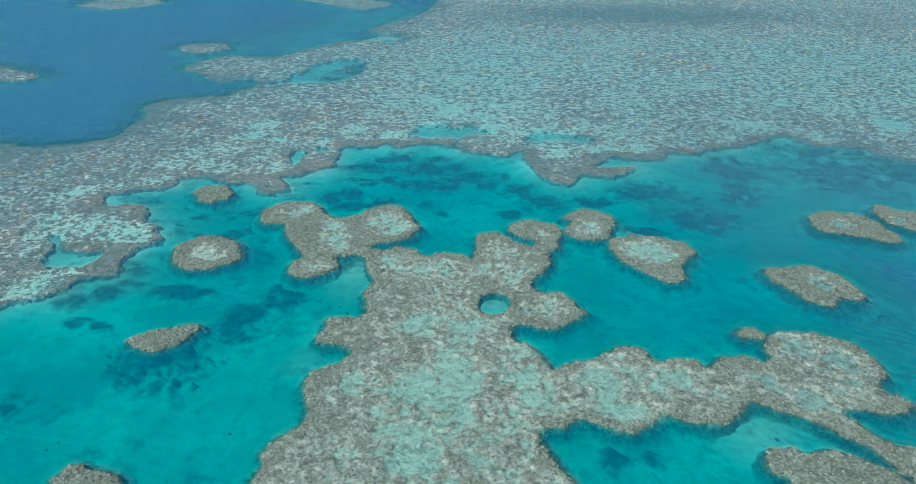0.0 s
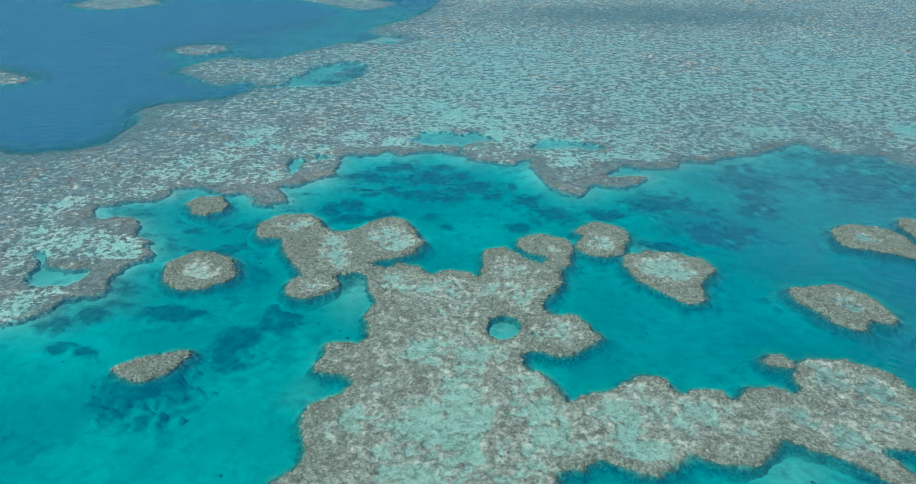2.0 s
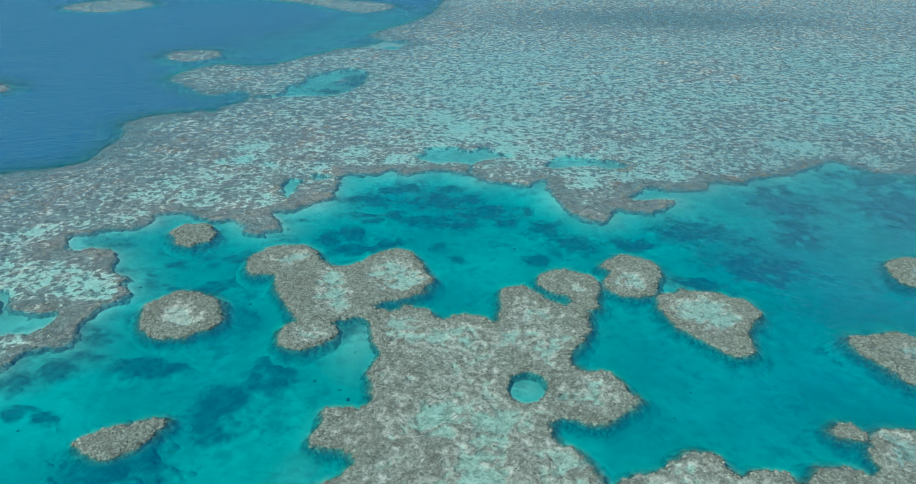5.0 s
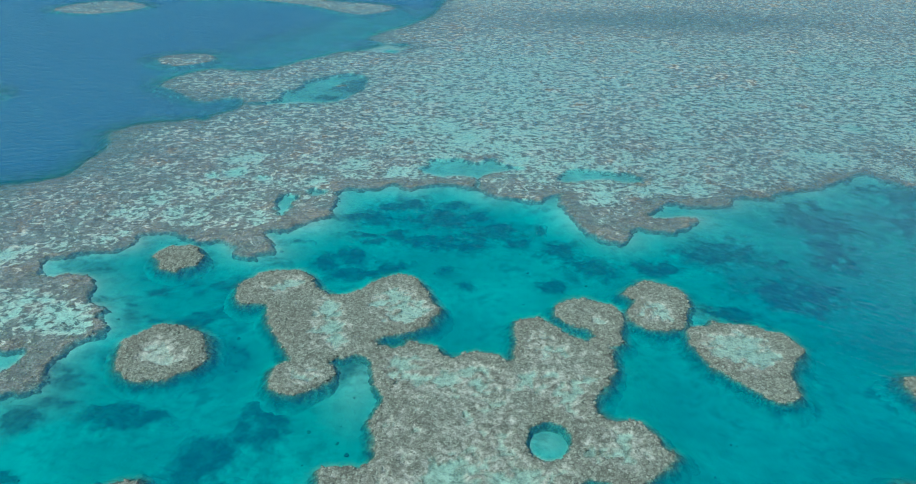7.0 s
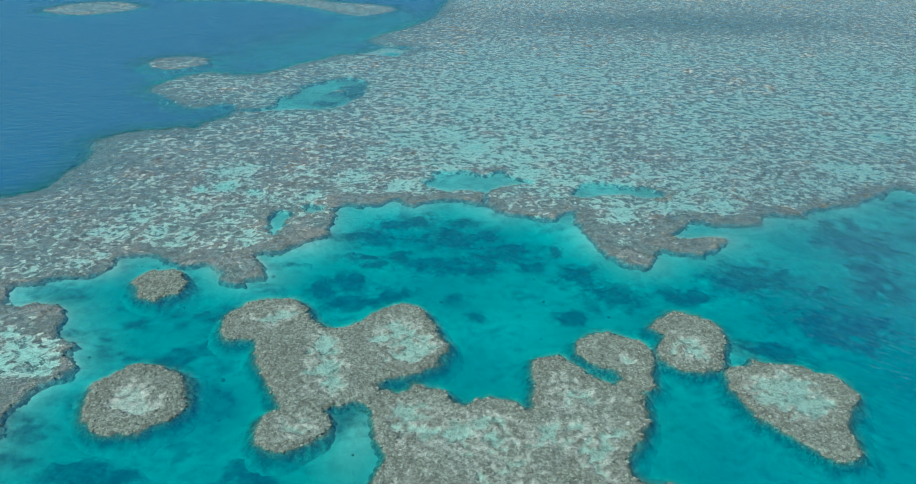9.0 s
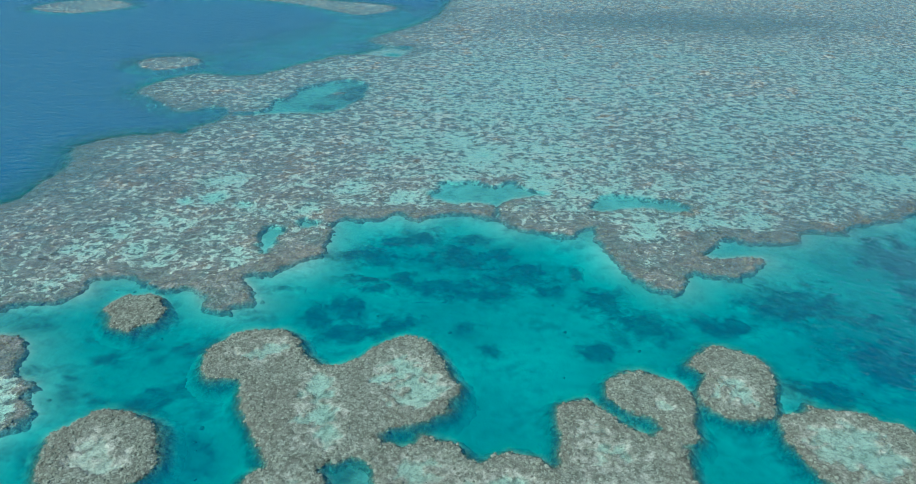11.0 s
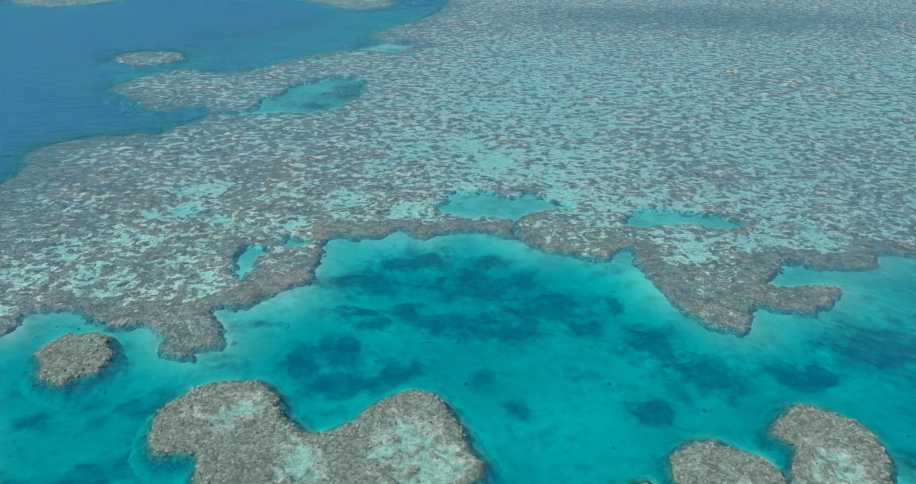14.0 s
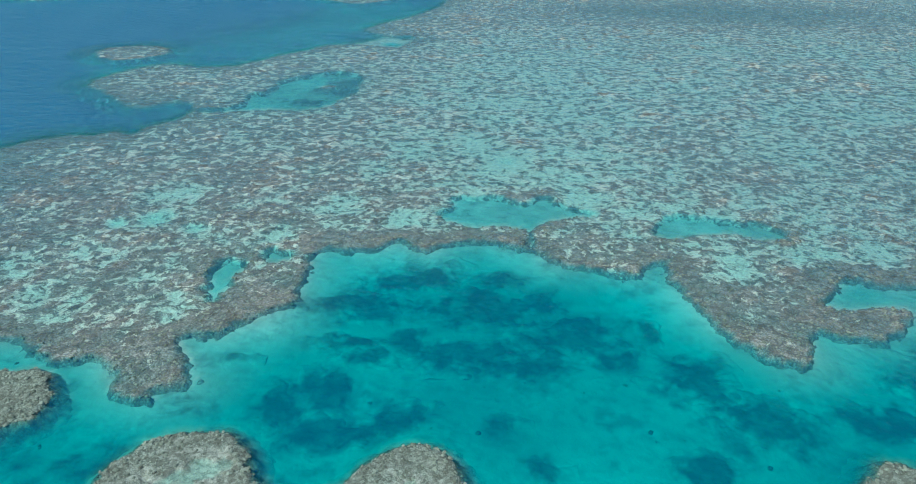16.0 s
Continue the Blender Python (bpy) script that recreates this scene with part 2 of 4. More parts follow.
def inside(x, y, line, margin=25.0):
    """Distance to a closed line: plus within it, minus outside; far outside it is just -margin."""
    result = np.full(np.shape(x), -margin)
    near = (x > line[:, 0].min() - margin) & (x < line[:, 0].max() + margin) & (y > line[:, 1].min() - margin) & (y < line[:, 1].max() + margin)
    px, py = x[near], y[near]
    least, odd = np.full(px.shape, margin ** 2), np.zeros(px.shape, bool)
    for (ax, ay), (bx, by) in zip(line, np.roll(line, -1, 0)):
        ex, ey = bx - ax, by - ay
        qx, qy = px - ax, py - ay
        u = np.clip((qx * ex + qy * ey) / (ex * ex + ey * ey + 1e-9), 0, 1)
        np.minimum(least, (qx - u * ex) ** 2 + (qy - u * ey) ** 2, out=least)
        if ay != by:
            odd ^= ((ay > py) != (by > py)) & (qx < ex * qy / ey)
    result[near] = np.where(odd, 1, -1) * np.sqrt(least)
    return result


# ---- the plan: outlines of the reefs ----
MAIN_HEAD = [
    (-40.6, 131.0), (-40.7, 134.1), (-39.7, 136.9), (-38.1, 139.1), (-35.2, 140.0), (-32.0, 140.1), (-29.6, 138.0), (-28.3, 135.0), (-25.3, 132.2), (-23.5, 131.8),
    (-21.6, 133.2), (-18.9, 136.0), (-17.7, 137.6), (-14.7, 138.5), (-11.9, 137.3), (-10.2, 133.9), (-9.1, 130.6), (-7.8, 128.7), (-7.6, 126.3), (-8.9, 123.6),
    (-10.1, 122.0), (-12.7, 120.8), (-15.7, 119.7), (-16.4, 118.5), (-14.5, 117.1), (-12.5, 118.0), (-11.7, 119.2), (-9.9, 118.0), (-8.3, 118.0), (-6.9, 116.1),
    (-5.5, 115.4), (-2.9, 116.3), (-1.6, 116.5), (0.7, 115.8), (2.4, 114.3), (3.2, 117.5), (3.4, 121.1), (3.8, 124.1), (5.3, 125.0), (7.4, 125.5),
    (9.1, 123.7), (10.5, 122.5), (11.1, 121.2), (13.1, 119.7), (14.5, 119.0), (16.6, 118.6), (17.1, 115.3), (16.4, 112.1), (14.9, 108.6),
]
MAIN_EAST = [
    (14.4, 108.0), (12.3, 103.9), (14.3, 102.3), (16.8, 102.0), (18.4, 100.1), (19.5, 97.4), (20.7, 96.1), (19.5, 94.4), (17.5, 93.0), (15.4, 91.4),
    (12.7, 91.3), (10.6, 92.1), (8.7, 92.0), (7.9, 90.0), (8.3, 88.1), (10.1, 86.9), (11.7, 85.2), (12.7, 83.0), (13.3, 81.2), (14.6, 81.2),
    (16.9, 82.8), (19.0, 83.1), (21.0, 83.8), (21.9, 85.3), (23.9, 86.4), (26.8, 86.2), (27.7, 84.6), (29.0, 82.7), (31.2, 83.4), (34.0, 82.8),
    (34.9, 81.8), (36.3, 81.8), (37.6, 83.6), (39.4, 83.9), (42.3, 83.7), (43.5, 82.6), (45.2, 84.0), (45.6, 86.9), (46.5, 89.2), (49.3, 90.7),
    (53.2, 90.4), (55.8, 89.3), (58.6, 87.8), (59.8, 85.8), (59.8, 83.4), (60.0, 80.6), (59.1, 78.6), (57.0, 77.3),
]
MAIN_SOUTH = [
    (57.3, 76.3), (59.2, 74.9), (60.3, 73.7), (60.1, 72.5), (56.0, 71.1), (53.4, 71.9), (51.0, 72.5), (50.0, 71.9), (50.9, 70.0), (52.4, 67.2),
    (53.7, 65.8), (55.4, 65.2), (57.9, 61.2), (53.6, 58.5), (52.1, 60.4), (50.8, 63.0), (49.4, 65.0), (48.0, 67.2), (47.2, 68.5), (45.5, 69.6),
    (43.9, 71.0), (41.4, 72.2), (39.7, 73.6), (38.4, 73.8), (37.3, 72.4), (35.1, 70.3), (33.3, 69.5), (30.7, 69.2), (28.7, 70.1), (26.7, 70.9),
    (23.9, 68.4), (22.3, 67.9), (20.1, 68.1), (18.2, 69.1), (16.1, 70.2), (13.4, 68.9), (11.2, 68.9), (10.0, 68.3), (9.9, 66.9), (10.8, 65.2),
    (11.9, 62.8), (12.6, 60.5), (13.6, 54.2), (-4.9, 51.1), (-24.0, 54.8),
]
MAIN_WEST = [
    (-23.6, 59.1), (-23.2, 61.6), (-23.1, 64.0), (-22.0, 66.5), (-20.5, 68.1), (-19.4, 69.7), (-19.4, 71.4), (-20.3, 73.7), (-20.8, 76.8), (-20.1, 79.4),
    (-18.7, 81.0), (-16.1, 82.8), (-15.8, 85.0), (-17.5, 86.0), (-20.7, 87.2), (-20.8, 89.5), (-20.4, 93.1), (-18.7, 94.1), (-15.9, 93.6), (-14.2, 95.3),
    (-15.4, 98.9), (-15.1, 102.7), (-14.6, 105.7), (-16.3, 111.4), (-17.1, 114.0), (-18.5, 115.1), (-20.2, 114.8), (-22.6, 113.9), (-21.6, 112.4), (-21.5, 110.3),
    (-22.4, 108.6), (-23.8, 107.4), (-25.5, 106.2), (-27.2, 106.4), (-28.9, 107.8), (-30.1, 109.3), (-30.2, 111.8), (-29.2, 113.4), (-28.1, 114.1), (-29.2, 116.1),
    (-30.6, 119.0), (-32.3, 122.1), (-33.7, 124.7), (-34.2, 127.5), (-35.2, 128.6), (-37.3, 128.3), (-39.1, 128.8),
]
MAIN_POOL = [
    (3.3, 97.8), (4.0, 100.5), (6.0, 101.5), (8.0, 100.6), (8.4, 98.2), (7.6, 95.9), (5.7, 95.3), (3.9, 96.0),
]
FLAT_WEST = [
    (-96.9, 78.8), (-88.7, 85.9), (-80.7, 90.6), (-76.5, 93.9), (-73.8, 97.1), (-70.3, 99.3), (-66.5, 101.2), (-65.7, 103.6), (-65.3, 106.4), (-62.6, 106.7),
    (-59.9, 107.3), (-61.0, 112.2), (-60.4, 115.0), (-59.2, 118.8), (-58.0, 120.8), (-57.2, 122.0), (-58.3, 124.4), (-60.8, 127.9), (-63.4, 130.7), (-64.7, 134.5),
    (-66.4, 137.1), (-70.6, 138.6), (-74.1, 138.5), (-76.4, 139.1), (-77.3, 141.8), (-76.9, 144.0), (-73.5, 144.5), (-70.6, 146.4), (-66.9, 146.5), (-64.4, 149.4),
    (-64.6, 152.7), (-62.5, 154.5), (-57.8, 154.0), (-55.4, 152.0), (-52.9, 151.0), (-48.5, 151.1), (-46.3, 149.1), (-44.2, 145.5), (-40.9, 144.9),
]
FLAT_LAGOON = [
    (-41.3, 145.7), (-39.3, 146.4), (-37.9, 147.9), (-39.4, 151.3), (-40.9, 153.4), (-41.3, 155.1), (-40.1, 155.7), (-37.5, 155.5), (-36.3, 156.9), (-35.0, 158.4),
    (-33.5, 160.3), (-30.6, 162.4), (-30.4, 165.5), (-30.7, 170.7), (-30.4, 174.9), (-29.6, 176.6), (-27.2, 177.0), (-24.0, 176.8), (-21.6, 177.4), (-20.4, 179.2),
    (-19.4, 179.6), (-17.6, 177.8), (-15.2, 176.4), (-13.2, 178.3), (-10.4, 179.3), (-7.1, 179.5), (-3.8, 178.5), (-0.6, 177.8), (0.4, 176.4), (2.5, 173.6),
    (4.6, 172.3), (8.0, 172.0), (11.4, 170.0), (13.1, 170.9), (14.3, 172.5), (16.2, 173.7), (16.5, 172.5), (16.2, 169.4), (17.1, 166.1), (18.1, 163.6),
    (18.7, 161.0), (18.6, 157.9), (20.3, 155.0), (22.0, 152.8), (24.5, 151.3),
]
FLAT_EAST = [
    (27.3, 152.2), (28.9, 156.6), (30.7, 157.8), (32.8, 156.0), (36.3, 155.6), (39.6, 157.9), (42.8, 161.0), (42.8, 162.7), (38.6, 163.1), (34.3, 163.1),
    (34.1, 164.3), (37.6, 169.0), (38.8, 170.9), (40.6, 169.6), (43.3, 167.5), (47.9, 167.8), (51.6, 168.7), (53.2, 171.4), (55.6, 173.1), (58.6, 172.0),
    (62.3, 172.6), (65.6, 176.1), (70.0, 176.7), (78.9, 180.8), (83.4, 184.3), (89.5, 187.5), (91.8, 183.5), (94.8, 179.6), (101.3, 178.7), (106.3, 177.8),
    (107.7, 173.2), (110.3, 169.7), (114.2, 166.7), (131.3, 163.6), (183.5, 158.3), (290.9, 186.3), (452.7, 348.2), (599.9, 855.2), (72.2, 825.4),
]
FLAT_OCEAN = [
    (2.2, 534.6), (-11.6, 475.4), (-16.7, 420.4), (-21.4, 402.1), (-30.0, 380.7), (-39.8, 363.1), (-43.5, 347.7), (-34.5, 339.1), (-27.5, 339.6), (-24.2, 334.3),
    (-26.7, 326.8), (-29.9, 318.7), (-37.7, 322.1), (-45.4, 323.6), (-52.5, 321.1), (-58.3, 312.3), (-64.0, 305.7), (-68.7, 296.3), (-75.0, 289.0), (-83.0, 288.5),
    (-90.4, 291.2), (-96.2, 289.3), (-101.2, 281.8), (-103.7, 273.5), (-103.7, 265.4), (-96.9, 259.9), (-90.0, 252.1), (-84.6, 247.2), (-81.4, 247.4), (-78.7, 251.0),
    (-72.4, 250.3), (-69.5, 245.5), (-72.0, 236.2), (-75.8, 231.9), (-76.1, 226.7), (-80.0, 228.9), (-83.6, 226.4), (-88.9, 225.5), (-93.0, 223.4), (-98.2, 215.3),
    (-93.5, 205.7), (-93.6, 195.7), (-94.4, 185.9), (-99.2, 180.8), (-105.7, 178.2), (-113.6, 175.7), (-121.8, 179.5), (-136.1, 166.4), (-145.8, 143.5),
]
POOL_NOTCHED = [
    (-13.4, 188.9), (-11.6, 192.3), (-11.7, 194.7), (-5.5, 196.1), (-1.9, 193.8), (0.4, 193.8), (2.5, 196.3), (4.4, 195.6), (5.4, 192.8), (10.2, 190.2),
    (8.5, 189.0), (4.3, 187.8), (1.9, 186.5), (0.7, 185.0), (0.1, 182.0), (-0.4, 176.4), (-1.3, 176.4), (-0.9, 181.0), (-1.0, 185.0), (-3.4, 185.3),
    (-9.5, 184.5), (-11.2, 185.7),
]
POOL_FAR = [
    (-68.9, 245.5), (-64.5, 246.2), (-62.5, 248.2), (-60.5, 250.8), (-60.6, 258.8), (-57.5, 260.6), (-57.0, 264.7), (-56.5, 272.0), (-53.1, 277.4), (-49.1, 281.0),
    (-43.2, 283.4), (-37.1, 279.6), (-35.6, 270.6), (-36.2, 261.0), (-38.8, 254.4), (-42.4, 247.6), (-48.1, 246.4), (-54.0, 246.1), (-57.6, 245.0), (-63.6, 243.3),
    (-67.5, 243.2),
]
POOL_WEST = [
    (-78.0, 122.7), (-75.9, 120.9), (-73.5, 117.3), (-68.6, 116.1), (-66.1, 116.6), (-65.9, 113.8), (-66.8, 111.1), (-71.0, 110.2), (-73.7, 111.0), (-75.6, 114.9),
    (-76.9, 118.4),
]
POOL_NARROW = [
    (-42.4, 172.9), (-40.1, 173.0), (-38.9, 171.4), (-39.5, 168.2), (-39.8, 165.3), (-39.8, 163.2), (-40.8, 162.9), (-41.3, 164.6), (-42.9, 165.2), (-43.3, 166.2),
    (-42.3, 166.7), (-42.4, 169.7),
]
POOL_SMALL = [
    (-37.0, 174.4), (-36.2, 176.1), (-34.2, 176.0), (-33.4, 174.8), (-34.3, 172.8), (-35.7, 173.1),
]
POOL_LONG = [
    (18.1, 183.8), (20.7, 188.0), (26.0, 188.8), (30.9, 187.6), (35.1, 186.2), (37.3, 183.6), (36.6, 180.9), (32.6, 181.2), (28.6, 182.8), (23.6, 182.4), (19.1, 181.9),
]

# Each bommie: what it is like, its outline, its sandy spots (x, y, radius), the lift of its top.
BOMMIES = [
    ("grey-brown coral bommie at the mouth of a sandy channel", [
    (37.0, 63.9), (38.6, 65.3), (41.2, 65.4), (42.1, 64.4), (44.9, 65.1), (46.8, 64.7), (48.3, 63.5), (49.6, 62.1), (51.0, 60.3), (53.1, 57.7),
    (50.6, 53.6), (37.0, 53.5), (37.6, 59.5), (36.6, 61.1), (36.3, 62.5),
], [], 0.3),
    ("curved grey-brown coral bommie leaning on the larger reef", [
    (10.3, 126.4), (11.2, 129.3), (12.7, 130.6), (15.3, 131.1), (17.9, 129.6), (19.6, 127.9), (20.1, 125.2), (19.4, 121.3), (18.9, 118.8), (17.2, 117.8),
    (15.5, 118.5), (14.5, 119.4), (15.6, 120.0), (15.0, 121.5), (14.0, 122.5), (11.8, 123.5), (10.9, 124.8),
], [
    (16.8, 124.5, 1.6),
], 0.3),
    ("pear-shaped coral bommie with a pale sandy middle", [
    (21.5, 132.7), (23.8, 134.7), (25.7, 137.2), (27.8, 136.7), (30.3, 134.8), (31.7, 132.5), (31.8, 129.5), (30.4, 126.6), (29.4, 123.3), (28.0, 122.3),
    (25.5, 121.9), (23.3, 122.3), (21.7, 123.6), (20.8, 125.8), (21.6, 127.9), (23.0, 130.1), (21.7, 131.6),
], [
    (25.8, 126.9, 3.0), (25.3, 129.4, 2.0), (23.3, 126.6, 1.6),
], 0.25),
    ("long coral bommie with a wide pale sand patch on top", [
    (29.2, 121.3), (30.1, 122.9), (32.6, 123.3), (34.0, 125.0), (34.4, 123.9), (38.3, 123.7), (41.4, 122.1), (43.8, 120.5), (44.0, 117.6), (42.6, 114.4),
    (40.8, 112.3), (39.9, 109.7), (39.3, 107.8), (39.4, 106.6), (37.1, 105.5), (35.4, 105.9), (34.1, 107.5), (32.4, 109.7), (30.0, 112.4), (29.0, 115.4),
    (28.5, 118.3),
], [
    (36.0, 121.1, 2.4), (33.4, 116.6, 3.4), (36.9, 115.3, 3.2), (37.1, 118.4, 2.6), (32.1, 118.9, 2.2), (38.9, 114.9, 2.0),
], 0.25),
    ("weathered coral bommie rising from deep blue water", [
    (53.9, 110.0), (56.1, 111.2), (59.1, 111.0), (62.8, 112.1), (66.0, 109.9), (67.3, 106.4), (67.8, 103.4), (68.1, 101.1), (66.2, 99.2), (63.3, 100.1),
    (61.2, 97.7), (58.7, 98.6), (56.8, 100.8), (55.3, 104.3), (54.0, 107.3),
], [
    (61.9, 106.8, 1.8), (63.3, 104.3, 1.5),
], 0.2),
    ("long low coral bommie near the reef flat", [
    (72.2, 132.8), (75.0, 135.8), (80.6, 135.9), (84.9, 133.5), (85.6, 129.2), (86.2, 123.9), (85.4, 121.6), (82.5, 121.3), (79.0, 123.3), (75.1, 124.5),
    (71.6, 126.9),
], [
    (77.6, 129.7, 2.0),
], 0.2),
    ("low coral bommie beside its longer neighbour", [
    (87.8, 137.5), (90.9, 139.1), (93.3, 136.6), (99.8, 135.2), (101.1, 129.4), (98.5, 125.3), (92.7, 125.2), (89.6, 127.9), (87.3, 131.2),
], [
    (90.0, 130.7, 1.6),
], 0.2),
    ("round coral bommie with a white sand patch in its middle", [
    (-51.9, 113.7), (-52.7, 115.9), (-53.1, 118.3), (-51.7, 120.1), (-50.2, 122.0), (-47.8, 122.9), (-44.7, 121.7), (-42.4, 120.8), (-41.1, 119.5), (-40.2, 116.0),
    (-40.0, 113.8), (-40.8, 112.2), (-42.8, 110.9), (-43.9, 109.5), (-45.6, 109.4), (-48.1, 109.8), (-50.1, 111.1),
], [
    (-46.9, 116.0, 2.4), (-47.8, 114.6, 1.8), (-45.2, 113.6, 1.6), (-43.7, 114.7, 1.6),
], 0.35),
    ("small round coral bommie in a sandy channel", [
    (-58.0, 143.4), (-58.3, 146.8), (-56.6, 148.6), (-53.2, 148.7), (-50.2, 145.7), (-49.3, 143.5), (-50.2, 141.6), (-52.0, 140.2), (-52.9, 139.1), (-55.0, 139.8),
], [], 0.3),
    ("crumbling coral bommie, half of it drowned in turquoise water", [
    (-49.0, 86.9), (-47.8, 88.8), (-45.8, 90.6), (-43.3, 90.9), (-41.7, 91.6), (-40.1, 92.1), (-39.3, 90.9), (-40.1, 89.3), (-40.7, 87.5), (-41.9, 85.9),
    (-44.1, 85.0), (-46.9, 85.5),
], [], 0.35),
    ("tiny coral knob beside the arm of the larger reef", [
    (42.1, 89.7), (44.3, 91.6), (46.0, 91.3), (46.7, 89.2), (45.2, 88.1), (43.1, 88.4),
], [], 0.3),
    ("small brown coral bommie breaking a sandy lagoon", [
    (-45.7, 59.0), (-45.4, 60.6), (-45.0, 61.8), (-43.6, 61.8), (-42.7, 61.2), (-40.5, 60.8), (-38.5, 59.3), (-37.1, 55.5), (-42.5, 55.5),
], [], 0.4),
    ("distant coral islet in deep blue water", [
    (-220, 425), (-220, 446), (-206, 458), (-188, 454), (-176, 439), (-181, 423), (-197, 413),
], [], 0.08),
    ("long distant coral islet off the reef flat", [
    (-161, 467), (-128, 469), (-90, 448), (-61, 418), (-49, 419), (-39, 439), (-53, 454), (-81, 466), (-112, 490),
], [], 0.08),
    ("narrow coral islet beside a reef spit", [
    (-119, 304), (-118, 312), (-106, 316), (-98, 309), (-99, 301), (-106, 295), (-112, 296),
], [], 0.08),
    ("pale distant coral islet in open sea", [
    (-174, 269), (-165, 264), (-153, 256), (-151, 248), (-161, 246), (-178, 257), (-183, 269),
], [], 0.08),
    ("tiny coral knoll inside a turquoise pool", [
    (-46, 266), (-44, 268), (-42, 267), (-43, 265), (-45, 265),
], [], 0.2),
]
SAND_HEAD = [
    (-31.7, 135.3, 1.5), (-33.2, 133.4, 1.4), (-24.5, 127.3, 2.2), (-23.8, 120.9, 2.6), (-22.8, 119.4, 2.0), (-14.2, 131.3, 2.2), (-12.8, 128.4, 2.2), (-11.1, 127.4, 2.4),
    (-13.3, 124.9, 2.0), (-17.5, 129.0, 1.4), (-10.3, 109.4, 2.2), (-7.6, 110.1, 2.4), (-4.2, 110.1, 2.4), (-12.2, 112.7, 1.8), (-10.8, 115.1, 1.2), (7.2, 115.3, 2.2),
    (8.7, 107.1, 2.6), (11.1, 109.5, 2.2),
]
SAND_BODY = [
    (4.8, 110.0, 2.5), (9.8, 107.9, 3.5), (15.4, 99.1, 3.0), (13.7, 96.4, 2.6), (10.0, 85.2, 4.0), (7.1, 79.6, 4.0), (3.3, 91.3, 4.0), (-5.7, 91.2, 3.0),
    (-2.0, 85.1, 3.0), (-0.2, 76.9, 3.5), (-4.9, 75.7, 3.5), (1.3, 70.8, 3.0), (-14.6, 77.8, 2.0), (7.4, 72.2, 3.0), (13.7, 74.6, 4.0),
]
SAND_ARM = [
    (20.4, 77.1, 4.0), (22.5, 72.3, 3.5), (25.5, 75.3, 3.0), (31.9, 78.4, 2.5), (23.9, 82.4, 2.5), (-5.7, 63.2, 4.5), (-9.5, 60.6, 4.0), (2.7, 65.7, 4.0),
    (8.3, 65.7, 4.0), (5.9, 61.4, 4.5), (13.4, 78.3, 4.0), (54.1, 82.9, 3.5), (56.3, 82.4, 2.5), (51.3, 87.0, 2.5), (49.3, 88.5, 2.0), (47.9, 74.8, 3.5),
    (53.3, 74.8, 3.5), (43.4, 77.2, 2.8), (42.9, 79.8, 2.4),
]

main_line = rounded(MAIN_HEAD + MAIN_EAST + MAIN_SOUTH + MAIN_WEST, 3)
main_pool = rounded(MAIN_POOL)
flat_line = rounded(FLAT_WEST + FLAT_LAGOON + FLAT_EAST + FLAT_OCEAN, 2)
flat_pools = [rounded(p, 3) for p in (POOL_NOTCHED, POOL_FAR, POOL_WEST, POOL_NARROW, POOL_SMALL, POOL_LONG)]


def ragged(x, y, seed):
    return 0.7 * layered(x / 2.6, y / 2.6, seed, 3) + 0.3 * soft_noise(x / 0.55, y / 0.55, seed + 9)


def spots(x, y, sandy):
    field = np.zeros(np.shape(x))
    if sandy:
        x, y = x + 1.1 * layered(x / 2, y / 2, 301, 3), y + 1.1 * layered(x / 2, y / 2, 305, 3)
    for cx, cy, r in sandy:
        field = np.maximum(field, 1.0 - np.hypot(x - cx, y - cy) / (1.7 * r))
    return np.clip(field, 0, 1) ** 0.7


def off_pools(x, y, d, pools):
    """The distance d to a reef's edge, cut by steep-sided pools."""
    for pool in pools:
        away = -inside(x, y, pool, 12.0)
        d = np.minimum(d, np.where(away < 0, 2.5 * away, away))
    return d


def flat_inside(x, y, d):
    for pool in flat_pools:
        d = np.minimum(d, -inside(x, y, pool, 60.0))
    return d


def crust(x, y, d, field, lift, seed, hollow=0.2):
    """Height of a reef whose edge is d metres away: lumpy top awash, sand in its hollows, flanks sloping off under water."""
    bumps = 0.1 * knobs(x / 0.8, y / 0.8, seed) + 0.1 * knobs(x / 0.45, y / 0.45, seed + 3) + 0.12 * layered(x / 4, y / 4, seed)
    sandy = step(field, 0.38, 0.66)
    top = lift - 0.16 + bumps * (1 - 0.7 * sandy) + 0.1 * np.exp(-np.abs(d) / 1.6) - hollow * sandy
    return top - 1.5 * step(0.75 - d, 0, 2.3) - 0.5 * np.clip(-1.5 - d, 0, None)


SHOALS = [(-38, 66, 12, 0.7), (-28, 84, 8, 0.6), (-17.5, 113, 5.5, 1.3), (6, 98.5, 5, 2.5), (-19, 104, 9, 1.5), (-20, 90, 5, 0.8), (-21, 82, 4, 1.0), (-25, 70, 6, 0.7), (44, 69, 8, 0.9), (37, 69, 5, 0.7), (34, 67, 8, 0.8), (-64, 149, 6, 0.3), (-46, 149, 4, 0.5), (32, 127, 4, 1.8), (14, 66, 6, 0.7), (18, 112, 6, 0.8), (-32, 158, 6, 0.6), (-74, 142, 4, 0.4)]


